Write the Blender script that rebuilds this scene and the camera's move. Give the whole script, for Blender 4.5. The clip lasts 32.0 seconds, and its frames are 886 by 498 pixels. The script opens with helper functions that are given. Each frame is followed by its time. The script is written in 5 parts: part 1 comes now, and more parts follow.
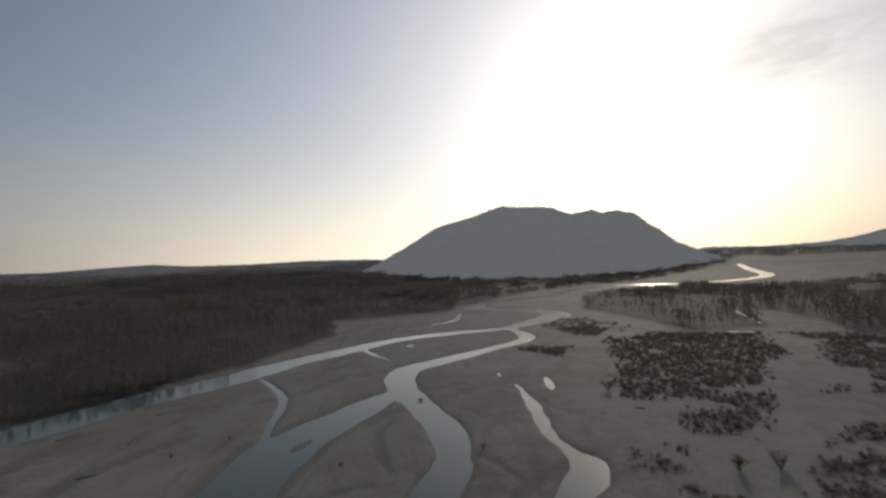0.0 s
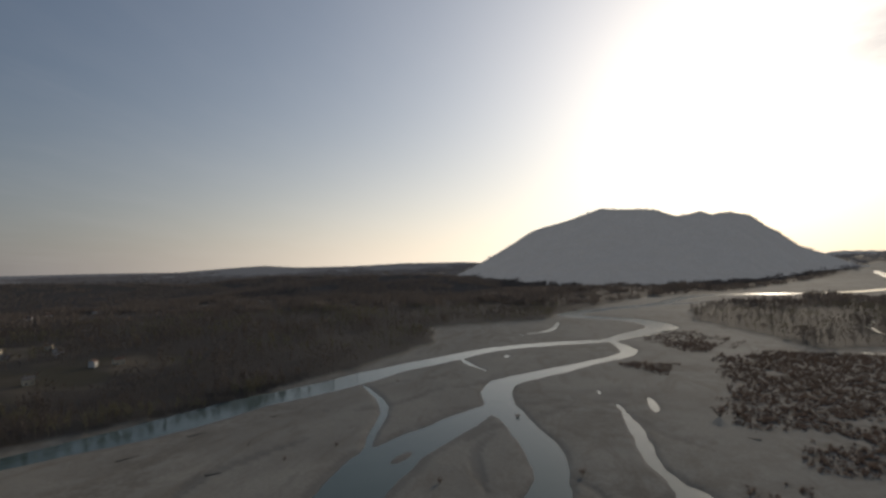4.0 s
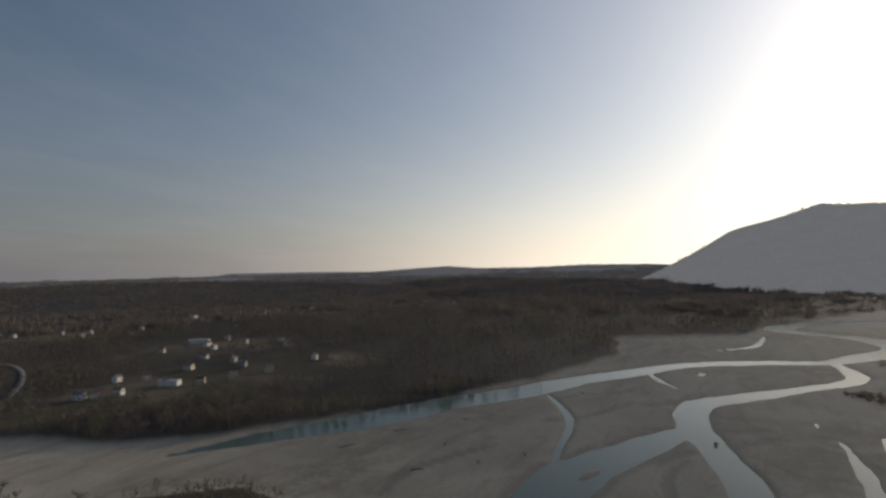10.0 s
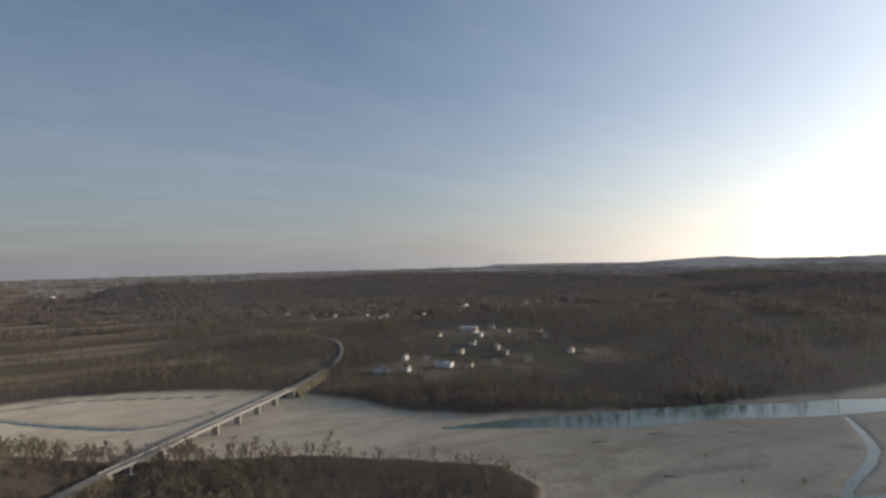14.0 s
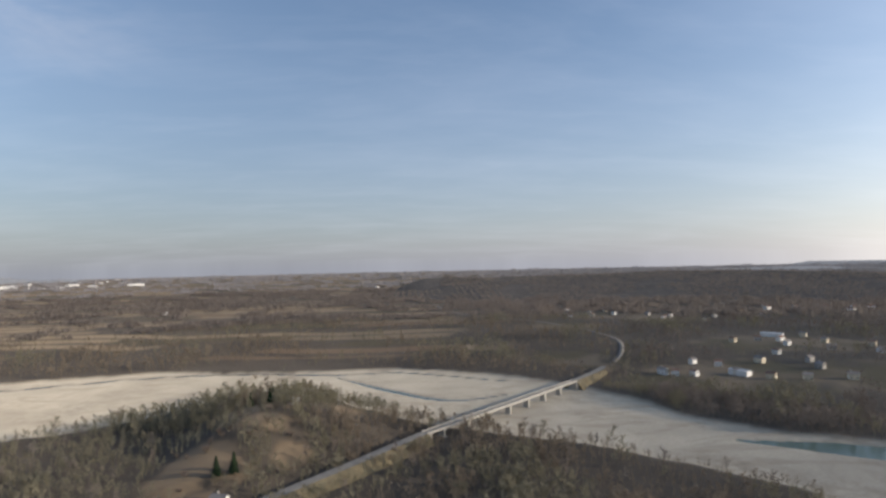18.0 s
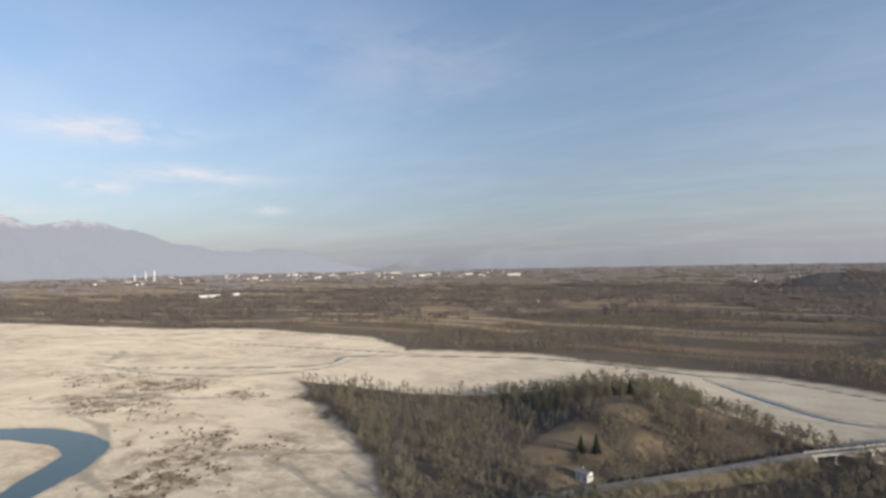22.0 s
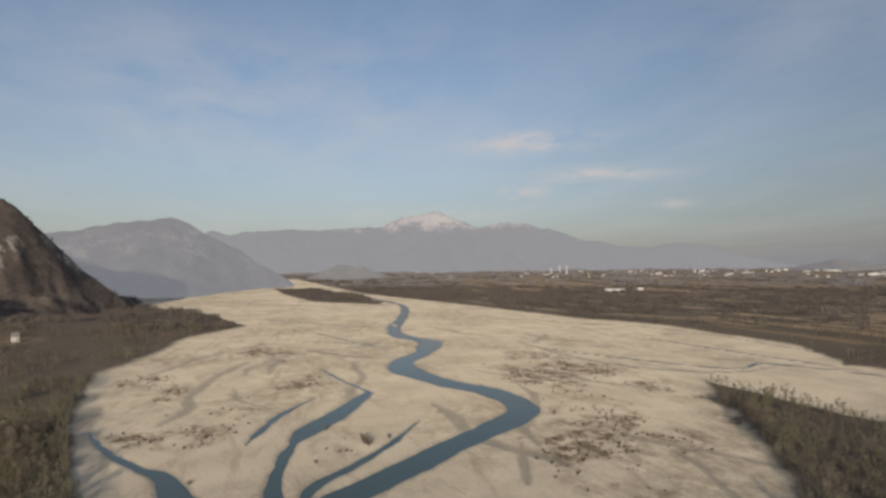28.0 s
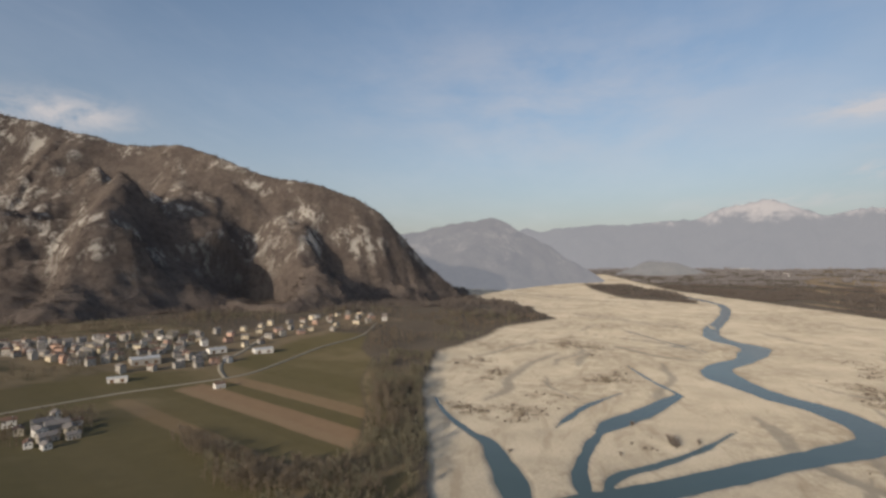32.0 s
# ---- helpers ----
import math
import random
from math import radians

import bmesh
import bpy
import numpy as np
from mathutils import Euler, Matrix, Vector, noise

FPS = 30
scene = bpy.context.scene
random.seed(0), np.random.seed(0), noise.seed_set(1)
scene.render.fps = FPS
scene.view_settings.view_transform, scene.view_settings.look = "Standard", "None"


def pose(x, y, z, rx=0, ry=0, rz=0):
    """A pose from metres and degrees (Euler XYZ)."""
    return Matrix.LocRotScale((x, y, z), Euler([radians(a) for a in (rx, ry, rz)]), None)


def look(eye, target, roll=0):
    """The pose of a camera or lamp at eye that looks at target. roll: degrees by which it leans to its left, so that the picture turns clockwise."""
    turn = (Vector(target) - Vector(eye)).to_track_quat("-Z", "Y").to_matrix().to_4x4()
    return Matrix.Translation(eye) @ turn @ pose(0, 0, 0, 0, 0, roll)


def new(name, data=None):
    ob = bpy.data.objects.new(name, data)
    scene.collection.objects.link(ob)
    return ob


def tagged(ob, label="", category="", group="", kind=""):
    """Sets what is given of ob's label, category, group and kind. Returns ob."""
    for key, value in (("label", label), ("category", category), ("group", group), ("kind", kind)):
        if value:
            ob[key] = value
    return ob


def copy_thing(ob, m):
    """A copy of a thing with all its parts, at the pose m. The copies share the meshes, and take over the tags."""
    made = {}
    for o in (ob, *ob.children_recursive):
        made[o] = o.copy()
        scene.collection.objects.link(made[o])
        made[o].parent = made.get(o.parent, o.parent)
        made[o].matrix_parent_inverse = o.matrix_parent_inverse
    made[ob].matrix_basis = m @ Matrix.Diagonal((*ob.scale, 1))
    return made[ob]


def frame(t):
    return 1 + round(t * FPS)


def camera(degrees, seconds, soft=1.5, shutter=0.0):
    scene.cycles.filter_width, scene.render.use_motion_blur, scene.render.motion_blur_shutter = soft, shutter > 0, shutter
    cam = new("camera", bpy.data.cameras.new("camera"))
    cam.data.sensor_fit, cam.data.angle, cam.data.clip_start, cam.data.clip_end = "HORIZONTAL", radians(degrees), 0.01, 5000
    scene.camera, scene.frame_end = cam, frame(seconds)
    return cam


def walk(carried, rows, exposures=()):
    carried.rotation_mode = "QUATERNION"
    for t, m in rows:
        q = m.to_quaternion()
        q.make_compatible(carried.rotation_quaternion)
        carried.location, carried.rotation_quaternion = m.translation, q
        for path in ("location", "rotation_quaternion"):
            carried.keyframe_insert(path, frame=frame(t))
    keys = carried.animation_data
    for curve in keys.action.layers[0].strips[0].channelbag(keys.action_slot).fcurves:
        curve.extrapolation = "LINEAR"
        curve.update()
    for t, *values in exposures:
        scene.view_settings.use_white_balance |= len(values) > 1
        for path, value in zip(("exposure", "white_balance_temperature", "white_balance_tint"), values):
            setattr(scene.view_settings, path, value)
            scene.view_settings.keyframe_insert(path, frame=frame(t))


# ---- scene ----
# camera and its flight

def aim(x, y, z, yaw, pitch, roll):
    """A pose from a place, the heading to the left of +y, the tilt up and the lean."""
    return \
        Matrix.Translation((x, y, z)) @ pose(0, 0, 0, 0, 0, yaw) @ pose(0, 0, 0, 90 + pitch, 0, 0) @ pose(0, 0, 0, 0, 0, roll)


cam = camera(78.0, 32.0, soft=2.8, shutter=0.0)
PATH = [
    (0, aim(31.61, 29.79, 87.54, -88.164, 0.918, -2.169)),
    (0.5, aim(31.10, 29.98, 88.67, -87.109, 0.998, -2.211)),
    (1, aim(30.56, 30.18, 89.80, -83.205, 1.061, -1.978)),
    (1.5, aim(30.07, 30.36, 90.92, -81.490, 1.115, -1.921)),
    (2, aim(29.70, 30.48, 92.00, -80.499, 1.160, -1.856)),
    (2.5, aim(29.50, 30.50, 93.02, -80.187, 1.245, -1.897)),
    (3, aim(29.42, 30.46, 93.99, -80.033, 1.318, -1.968)),
    (3.5, aim(29.38, 30.41, 94.96, -78.998, 1.371, -1.863)),
    (5.5, aim(29.16, 30.75, 99.13, -77.376, 1.602, -1.835)),
    (6, aim(28.54, 30.81, 100.25, -76.597, 1.637, -1.770)),
    (6.5, aim(27.26, 30.78, 101.49, -74.995, 1.695, -1.652)),
    (7, aim(25.50, 30.70, 102.82, -73.607, 1.801, -1.725)),
    (7.5, aim(23.58, 30.59, 104.05, -69.469, 1.872, -1.606)),
    (8, aim(21.83, 30.51, 105.00, -66.649, 1.836, -1.500)),
    (8.5, aim(20.31, 30.56, 105.50, -65.429, 1.914, -1.522)),
    (9, aim(18.86, 30.70, 105.67, -64.693, 1.929, -1.512)),
    (9.5, aim(17.44, 30.69, 105.82, -62.903, 1.947, -1.514)),
    (10, aim(16.01, 30.27, 106.21, -59.701, 1.940, -1.404)),
    (10.5, aim(14.42, 29.41, 107.00, -56.505, 1.938, -1.380)),
    (11, aim(12.74, 28.21, 108.00, -53.014, 1.897, -1.378)),
    (11.5, aim(11.25, 26.72, 109.05, -49.463, 1.800, -1.351)),
    (12, aim(10.23, 24.99, 109.95, -46.235, 1.749, -1.293)),
    (12.5, aim(10.03, 22.90, 110.66, -42.648, 1.674, -1.338)),
    (13, aim(10.39, 20.46, 111.27, -39.294, 1.649, -1.372)),
    (13.5, aim(10.74, 17.95, 111.84, -36.138, 1.607, -1.432)),
    (14, aim(10.49, 15.63, 112.42, -32.875, 1.580, -1.548)),
    (14.5, aim(9.32, 13.61, 113.06, -29.964, 1.562, -1.512)),
    (16.5, aim(3.31, 5.76, 114.75, -17.213, 1.607, -1.199)),
    (17, aim(2.53, 3.55, 114.55, -13.363, 1.703, -1.383)),
    (17.5, aim(1.96, 1.27, 114.35, -9.027, 1.786, -1.358)),
    (18, aim(1.57, -1.09, 114.36, -4.455, 1.853, -1.248)),
    (18.5, aim(1.30, -3.62, 114.68, 0.411, 1.840, -1.191)),
    (19, aim(1.17, -6.30, 115.16, 5.183, 1.837, -1.205)),
    (19.5, aim(1.34, -8.92, 115.73, 9.664, 1.829, -1.144)),
    (20, aim(1.99, -11.27, 116.32, 14.155, 1.842, -1.147)),
    (20.5, aim(3.35, -13.31, 116.96, 18.875, 1.780, -1.205)),
    (21, aim(5.28, -15.14, 117.68, 23.224, 1.727, -1.211)),
    (21.5, aim(7.32, -16.80, 118.37, 27.765, 1.696, -1.136)),
    (22, aim(9.02, -18.32, 118.91, 32.189, 1.680, -1.110)),
    (22.5, aim(10.15, -19.60, 119.25, 36.348, 1.707, -1.101)),
    (23, aim(10.98, -20.64, 119.47, 40.282, 1.735, -1.066)),
    (23.5, aim(11.82, -21.70, 119.61, 43.875, 1.731, -1.085)),
    (24, aim(13.01, -23.03, 119.73, 47.246, 1.725, -1.047)),
    (24.5, aim(14.66, -24.82, 119.79, 50.507, 1.774, -0.990)),
    (25, aim(16.61, -26.89, 119.79, 53.653, 1.758, -0.896)),
    (25.5, aim(18.66, -28.94, 119.81, 56.624, 1.800, -0.898)),
    (27.5, aim(26.12, -33.95, 120.91, 68.734, 1.758, -0.635)),
    (28, aim(28.13, -34.50, 121.28, 72.659, 1.750, -0.596)),
    (28.5, aim(30.31, -34.66, 121.63, 76.907, 1.718, -0.514)),
    (29, aim(32.59, -34.47, 121.97, 80.594, 1.698, -0.512)),
    (29.5, aim(35.04, -34.10, 122.33, 84.090, 1.691, -0.472)),
    (30, aim(37.68, -33.71, 122.70, 87.732, 1.655, -0.431)),
    (30.5, aim(40.59, -33.29, 123.09, 91.545, 1.599, -0.409)),
    (31, aim(43.73, -32.77, 123.50, 95.394, 1.575, -0.339)),
    (31.5, aim(46.97, -32.22, 123.91, 99.694, 1.516, -0.308)),
    (32, aim(50.15, -31.69, 124.32, 104.219, 1.484, -0.357)),
]
EXPOSURES = [(0, -1.4, 6600, 10), (6, -1.5, 6600, 10), (10, -1.25, 6600, 10), (13, -0.68, 6550, 10), (17, -0.05, 6300, 10), (19, 0.07, 6200, 10), (22, 0.03, 6300, 10), (23, -0.05, 6450, 10), (25, -0.2, 6550, 10), (28, -0.55, 6750, 10), (30, -0.65, 6750, 10), (32, -0.45, 6750, 10)]

walk(cam, PATH, EXPOSURES)

# sky, sun
SUN_AZ, SUN_EL = 109.0, 15.0
SUN_DIR = Vector((math.sin(radians(SUN_AZ)) * math.cos(radians(SUN_EL)),
                  math.cos(radians(SUN_AZ)) * math.cos(radians(SUN_EL)), math.sin(radians(SUN_EL))))


class Nodes:
    """Short ways to put shader nodes together."""

    def __init__(self, tree):
        self.tree = tree

    def add(self, kind, **values):
        node = self.tree.nodes.new(kind)
        for key, value in values.items():
            if key in node.inputs:
                node.inputs[key].default_value = value
        return node

    def link(self, a, b):
        self.tree.links.new(a, b)

    def put(self, socket, value):
        if isinstance(value, bpy.types.NodeSocket):
            self.link(value, socket)
        elif socket.type == "RGBA" and not hasattr(value, "__len__"):
            socket.default_value = (value, value, value, 1)
        elif socket.type == "RGBA" and len(value) == 3:
            socket.default_value = (*value, 1)
        else:
            socket.default_value = value

    def math(self, op, a, b=0.0, clamp=False):
        node = self.tree.nodes.new("ShaderNodeMath")
        node.operation, node.use_clamp = op, clamp
        self.put(node.inputs[0], a)
        self.put(node.inputs[1], b)
        return node.outputs[0]

    def mix(self, fac, a, b, blend="MIX"):
        node = self.tree.nodes.new("ShaderNodeMix")
        node.data_type, node.blend_type = "RGBA", blend
        self.put(node.inputs[0], fac)
        self.put(node.inputs[6], a)
        self.put(node.inputs[7], b)
        return node.outputs[2]

    def ramp(self, fac, *stops):
        node = self.tree.nodes.new("ShaderNodeValToRGB")
        while len(node.color_ramp.elements) < len(stops):
            node.color_ramp.elements.new(0.5)
        for e, (p, c) in zip(node.color_ramp.elements, stops):
            e.position = p
            e.color = (c, c, c, 1) if not hasattr(c, "__len__") else (*c, 1)
        self.link(fac, node.inputs[0])
        return node.outputs[0]

    def noise(self, vector, scale, detail=4.0, rough=0.55, distortion=0.0):
        node = self.add("ShaderNodeTexNoise", Scale=scale, Detail=detail, Roughness=rough, Distortion=distortion)
        if vector is not None:
            self.link(vector, node.inputs["Vector"])
        return node.outputs["Fac"]

    def mapping(self, vector, scale=(1, 1, 1), turn=(0, 0, 0), place=(0, 0, 0)):
        node = self.tree.nodes.new("ShaderNodeMapping")
        self.link(vector, node.inputs["Vector"])
        node.inputs["Scale"].default_value = scale
        node.inputs["Rotation"].default_value = turn
        node.inputs["Location"].default_value = place
        return node.outputs[0]


world = bpy.data.worlds.new("sky")
scene.world = world
world.use_nodes = True
n = Nodes(world.node_tree)
world.node_tree.nodes.clear()
sky = n.tree.nodes.new("ShaderNodeTexSky")
sky.sky_type = "NISHITA"
sky.sun_disc = False
sky.sun_elevation, sky.sun_rotation = radians(SUN_EL), radians(SUN_AZ)
sky.air_density, sky.dust_density, sky.ozone_density, sky.altitude = 1.0, 1.1, 1.2, 200
way = n.tree.nodes.new("ShaderNodeTexCoord").outputs["Generated"]
sep = n.tree.nodes.new("ShaderNodeSeparateXYZ")
n.link(way, sep.inputs[0])
up = n.math("MAXIMUM", sep.outputs["Z"], 0.015)
# thin cirrus, stretched over a high flat layer
flat = n.tree.nodes.new("ShaderNodeCombineXYZ")
n.link(n.math("DIVIDE", sep.outputs["X"], n.math("ADD", up, 0.12)), flat.inputs[0])
n.link(n.math("DIVIDE", sep.outputs["Y"], n.math("ADD", up, 0.12)), flat.inputs[1])
veil = n.noise(n.mapping(flat.outputs[0], (0.55, 1.1, 1), (0, 0, 0.5)), 1.1, 7, 0.6, 0.25)
streak = n.noise(n.mapping(flat.outputs[0], (0.7, 2.2, 1), (0, 0, 0.35)), 1.7, 8, 0.62, 0.3)
cirrus = n.math("ADD", n.math("MULTIPLY", n.ramp(veil, (0.44, 0.0), (0.80, 1.0)), 0.6),
                n.math("MULTIPLY", n.ramp(streak, (0.52, 0.0), (0.75, 1.0)), 0.25))
# single clouds: compass bearing, height over the horizon, half width, half height (degrees), density
bearing = n.math("MULTIPLY", n.math("ARCTAN2", sep.outputs["X"], sep.outputs["Y"]), 57.29578)
height = n.math("MULTIPLY", n.math("ARCSINE", sep.outputs["Z"]), 57.29578)
wisp = n.noise(n.mapping(way, (1, 1, 4.0)), 9.0, 8, 0.66, 0.35)
mist = n.noise(n.mapping(way, (1, 1, 3.0), (0.25, 0, 0)), 4.0, 7, 0.6, 0.2)
billow = n.noise(n.mapping(way, (1, 1, 1.8)), 16.0, 6, 0.6, 0.4)
clouds = 0.0
for b, h, wb, wh, dense, shape in ((-63.6, 12.6, 6.2, 1.1, 1.4, wisp), (-57.5, 9.0, 6.6, 0.8, 1.2, wisp), (-64.8, 7.4, 2.8, 0.61, 1.3, billow), (-72.7, 5.3, 7.0, 0.68, 0.8, wisp),
                                   (-139.3, 13.0, 5.1, 1.44, 1.3, billow), (122.6, 16.6, 7.0, 3.42, 0.9, wisp), (-92.3, 16.3, 21.8, 6.84, 0.55, mist), (-38.2, 20.7, 15.6, 3.80, 0.3, mist), (120.7, 19.0, 10.9, 5.32, 0.6, mist), (-50.0, 5.8, 1.8, 0.46, 0.8, billow)):
    db = n.math("DIVIDE", n.math("SUBTRACT", bearing, b), wb)
    dh = n.math("DIVIDE", n.math("SUBTRACT", height, h), wh)
    far = n.math("ADD", n.math("MULTIPLY", db, db), n.math("MULTIPLY", dh, dh))
    body = n.math("MULTIPLY", n.math("POWER", 2.718, n.math("MULTIPLY", far, -1.0)), n.ramp(shape, (0.36, 0.0), (0.62, 1.0)))
    clouds = n.math("ADD", clouds, n.math("MULTIPLY", body, dense))
clouds = n.math("MINIMUM", clouds, 1.0)
# the bright haze round the sun and along the horizon
toward = n.tree.nodes.new("ShaderNodeVectorMath")
toward.operation = "DOT_PRODUCT"
n.link(way, toward.inputs[0])
toward.inputs[1].default_value = SUN_DIR
near = n.math("MAXIMUM", toward.outputs["Value"], 0.0)
low = n.math("POWER", n.math("SUBTRACT", 1.0, n.math("MINIMUM", n.math("MAXIMUM", sep.outputs["Z"], 0.0), 1.0)), 4.5)
aside = n.tree.nodes.new("ShaderNodeVectorMath")
aside.operation = "DOT_PRODUCT"
n.link(way, aside.inputs[0])
aside.inputs[1].default_value = (math.sin(radians(90)) * 0.98, math.cos(radians(90)) * 0.98, 0.2)
wide = n.math("MULTIPLY", n.math("POWER", n.math("MAXIMUM", aside.outputs["Value"], 0.0), 5.0), n.math("ADD", 3.0, n.math("MULTIPLY", n.math("POWER", low, 2.0), 15.5)))
glow = n.math("ADD", n.math("MULTIPLY", n.math("POWER", near, 12.0), 6.5), wide)
tone = n.mix(n.math("MULTIPLY", low, 0.88), n.mix(1.0, sky.outputs[0], (1.1, 1.13, 1.2), "MULTIPLY"), (2.95, 2.92, 3.25))
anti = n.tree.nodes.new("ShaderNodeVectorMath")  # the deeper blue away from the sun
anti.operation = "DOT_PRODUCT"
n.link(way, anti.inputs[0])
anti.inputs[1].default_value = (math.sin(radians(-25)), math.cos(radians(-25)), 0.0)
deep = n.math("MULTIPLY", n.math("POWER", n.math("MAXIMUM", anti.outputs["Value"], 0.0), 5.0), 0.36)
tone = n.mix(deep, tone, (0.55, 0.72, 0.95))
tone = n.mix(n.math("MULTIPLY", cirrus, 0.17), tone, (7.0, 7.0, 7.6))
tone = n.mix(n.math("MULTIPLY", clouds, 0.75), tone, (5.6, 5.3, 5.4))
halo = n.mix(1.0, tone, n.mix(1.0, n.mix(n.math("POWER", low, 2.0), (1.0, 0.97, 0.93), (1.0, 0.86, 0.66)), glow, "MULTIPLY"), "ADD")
back = n.add("ShaderNodeBackground", Strength=0.15)
n.link(halo, back.inputs[0])
n.link(back.outputs[0], n.add("ShaderNodeOutputWorld").inputs[0])

sun = new("sun", bpy.data.lights.new("sun", "SUN"))
sun.data.energy, sun.data.angle, sun.data.color = 4.3, radians(0.6), (1.0, 0.86, 0.68)
sun.matrix_world = look(SUN_DIR * 3000, (0, 0, 0))


# numbers on arrays of places

def hashed(ix, iy, seed):
    h = (ix.astype(np.int64) * 374761393 + iy.astype(np.int64) * 668265263 + seed * 974711) & 0xFFFFFFFF
    h = ((h ^ (h >> 13)) * 1274126177) & 0xFFFFFFFF
    return ((h ^ (h >> 16)) & 0xFFFF) / 65535.0


def lattice(x, y, seed):
    ix, iy = np.floor(x), np.floor(y)
    fx, fy = x - ix, y - iy
    fx, fy = fx * fx * (3 - 2 * fx), fy * fy * (3 - 2 * fy)
    a, b = hashed(ix, iy, seed), hashed(ix + 1, iy, seed)
    c, d = hashed(ix, iy + 1, seed), hashed(ix + 1, iy + 1, seed)
    return (a + (b - a) * fx) * (1 - fy) + (c + (d - c) * fx) * fy


def fbm(x, y, size, seed=1, octaves=4, gain=0.5):
    """Rolling noise from -1 to 1 with features of about the given size in metres."""
    out, amp, total = 0.0, 1.0, 0.0
    for k in range(octaves):
        out = out + amp * (lattice(x / size * 2**k + 17.3 * k, y / size * 2**k - 9.1 * k, seed + k) * 2 - 1)
        total += amp
        amp *= gain
    return out / total


def smooth(a, b, v):
    t = np.clip((v - a) / (b - a), 0, 1)
    return t * t * (3 - 2 * t)


def along(x, y, line):
    """Distance to a line of points, and the share of the way along it of the nearest point."""
    best, where = np.full(np.shape(x), 1e9), np.zeros(np.shape(x))
    for k in range(len(line) - 1):
        (ax, ay), (bx, by) = line[k][:2], line[k + 1][:2]
        dx, dy = bx - ax, by - ay
        t = np.clip(((x - ax) * dx + (y - ay) * dy) / (dx * dx + dy * dy + 1e-9), 0, 1)
        d = np.hypot(x - ax - t * dx, y - ay - t * dy)
        nearer = d < best
        best, where = np.where(nearer, d, best), np.where(nearer, k + t, where)
    return best, where


def inside(x, y, ring):
    """Metres inside a closed outline (negative outside)."""
    d, _ = along(x, y, list(ring) + [ring[0]])
    odd = np.zeros(np.shape(x), bool)
    for (ax, ay), (bx, by) in zip(ring, list(ring[1:]) + [ring[0]]):
        if ay != by:
            odd ^= ((ay > y) != (by > y)) & (x < (bx - ax) * (y - ay) / (by - ay) + ax)
    return np.where(odd, d, -d)


def curved(line, steps=6):
    """A smooth line through the given points."""
    p = np.array([line[0], *line, line[-1]], float)
    out = []
    for k in range(1, len(p) - 2):
        for t in np.arange(steps) / steps:
            out.append(0.5 * (2 * p[k] + (p[k + 1] - p[k - 1]) * t + (2 * p[k - 1] - 5 * p[k] + 4 * p[k + 1] - p[k + 2]) * t**2
                              + (3 * p[k] - p[k - 1] - 3 * p[k + 1] + p[k + 2]) * t**3))
    return [tuple(q) for q in out] + [tuple(p[-1])]


# the plan: banks, islands, channels (metres)
EAST_BANK = [(2900, -1400), (2150, -850), (1560, -420), (1400, -180), (1182, -60), (1019, 27), (921, 54), (826, 217), (674, 180), (499, 222), (387, 267),
             (305, 309), (234, 353), (189, 447), (151, 522), (77, 588), (-2, 618), (-131, 622), (-276, 650), (-445, 608),
             (-579, 689), (-872, 693), (-1090, 609), (-1437, 552), (-2231, 392), (-3473, 98)]
WEST_BANK = [(-3671, -445), (-3334, -656), (-2623, -589), (-1940, -437), (-1549, -215), (-1177, -85), (-1006, -182), (-866, -186),
             (-692, -228), (-509, -195), (-385, -164), (-259, -119), (-145, -84), (-15, -165), (148, -256), (266, -526), (662, -939),
             (1200, -1900), (2000, -3300)]
BED = EAST_BANK + WEST_BANK
ISLAND = [(-426, 386), (-343, 329), (-257, 276), (-209, 240), (-171, 202), (-108, 134), (0, 77), (105, 116), (196, 219), (202, 255),
          (160, 299), (106, 347), (38, 383), (-9, 418), (-55, 477), (-104, 530), (-150, 519), (-177, 461), (-231, 415), (-297, 394)]
FAR_BAR = [(-2772, -30), (-1906, 106), (-1679, 297), (-2177, 327), (-2775, 169)]
SOUTH_WOOD = [(491, -369), (563, -342), (678, -383), (929, -385), (1179, -611), (1397, -942), (1300, -1500), (800, -1500), (520, -1000), (330, -700)]
MID_WOOD = [(1190, -260), (1330, -560), (1100, -600), (900, -410), (640, -300), (625, -215), (750, -195), (900, -165), (1050, -190)]
WOOD_BARS = [[(790, -60), (760, -140), (690, -160), (625, -127), (600, -95), (680, -70)],
             [(560, -10), (520, -30), (500, -60), (540, -60)],
             [(600, -110), (613, -177), (591, -269), (500, -230), (440, -190), (330, -130), (290, -95), (300, -78), (330, -78), (370, -68), (400, -62), (470, -100)],
             [(590, -290), (540, -300), (480, -260), (400, -235), (367, -191), (345, -205), (330, -260), (430, -340), (560, -400)],
             [(303, -159), (269, -111), (240, -95), (220, -88), (190, -100), (180, -160), (230, -190), (290, -200)],
             [(270, -45), (275, -65), (250, -68), (225, -60), (230, -40)]]
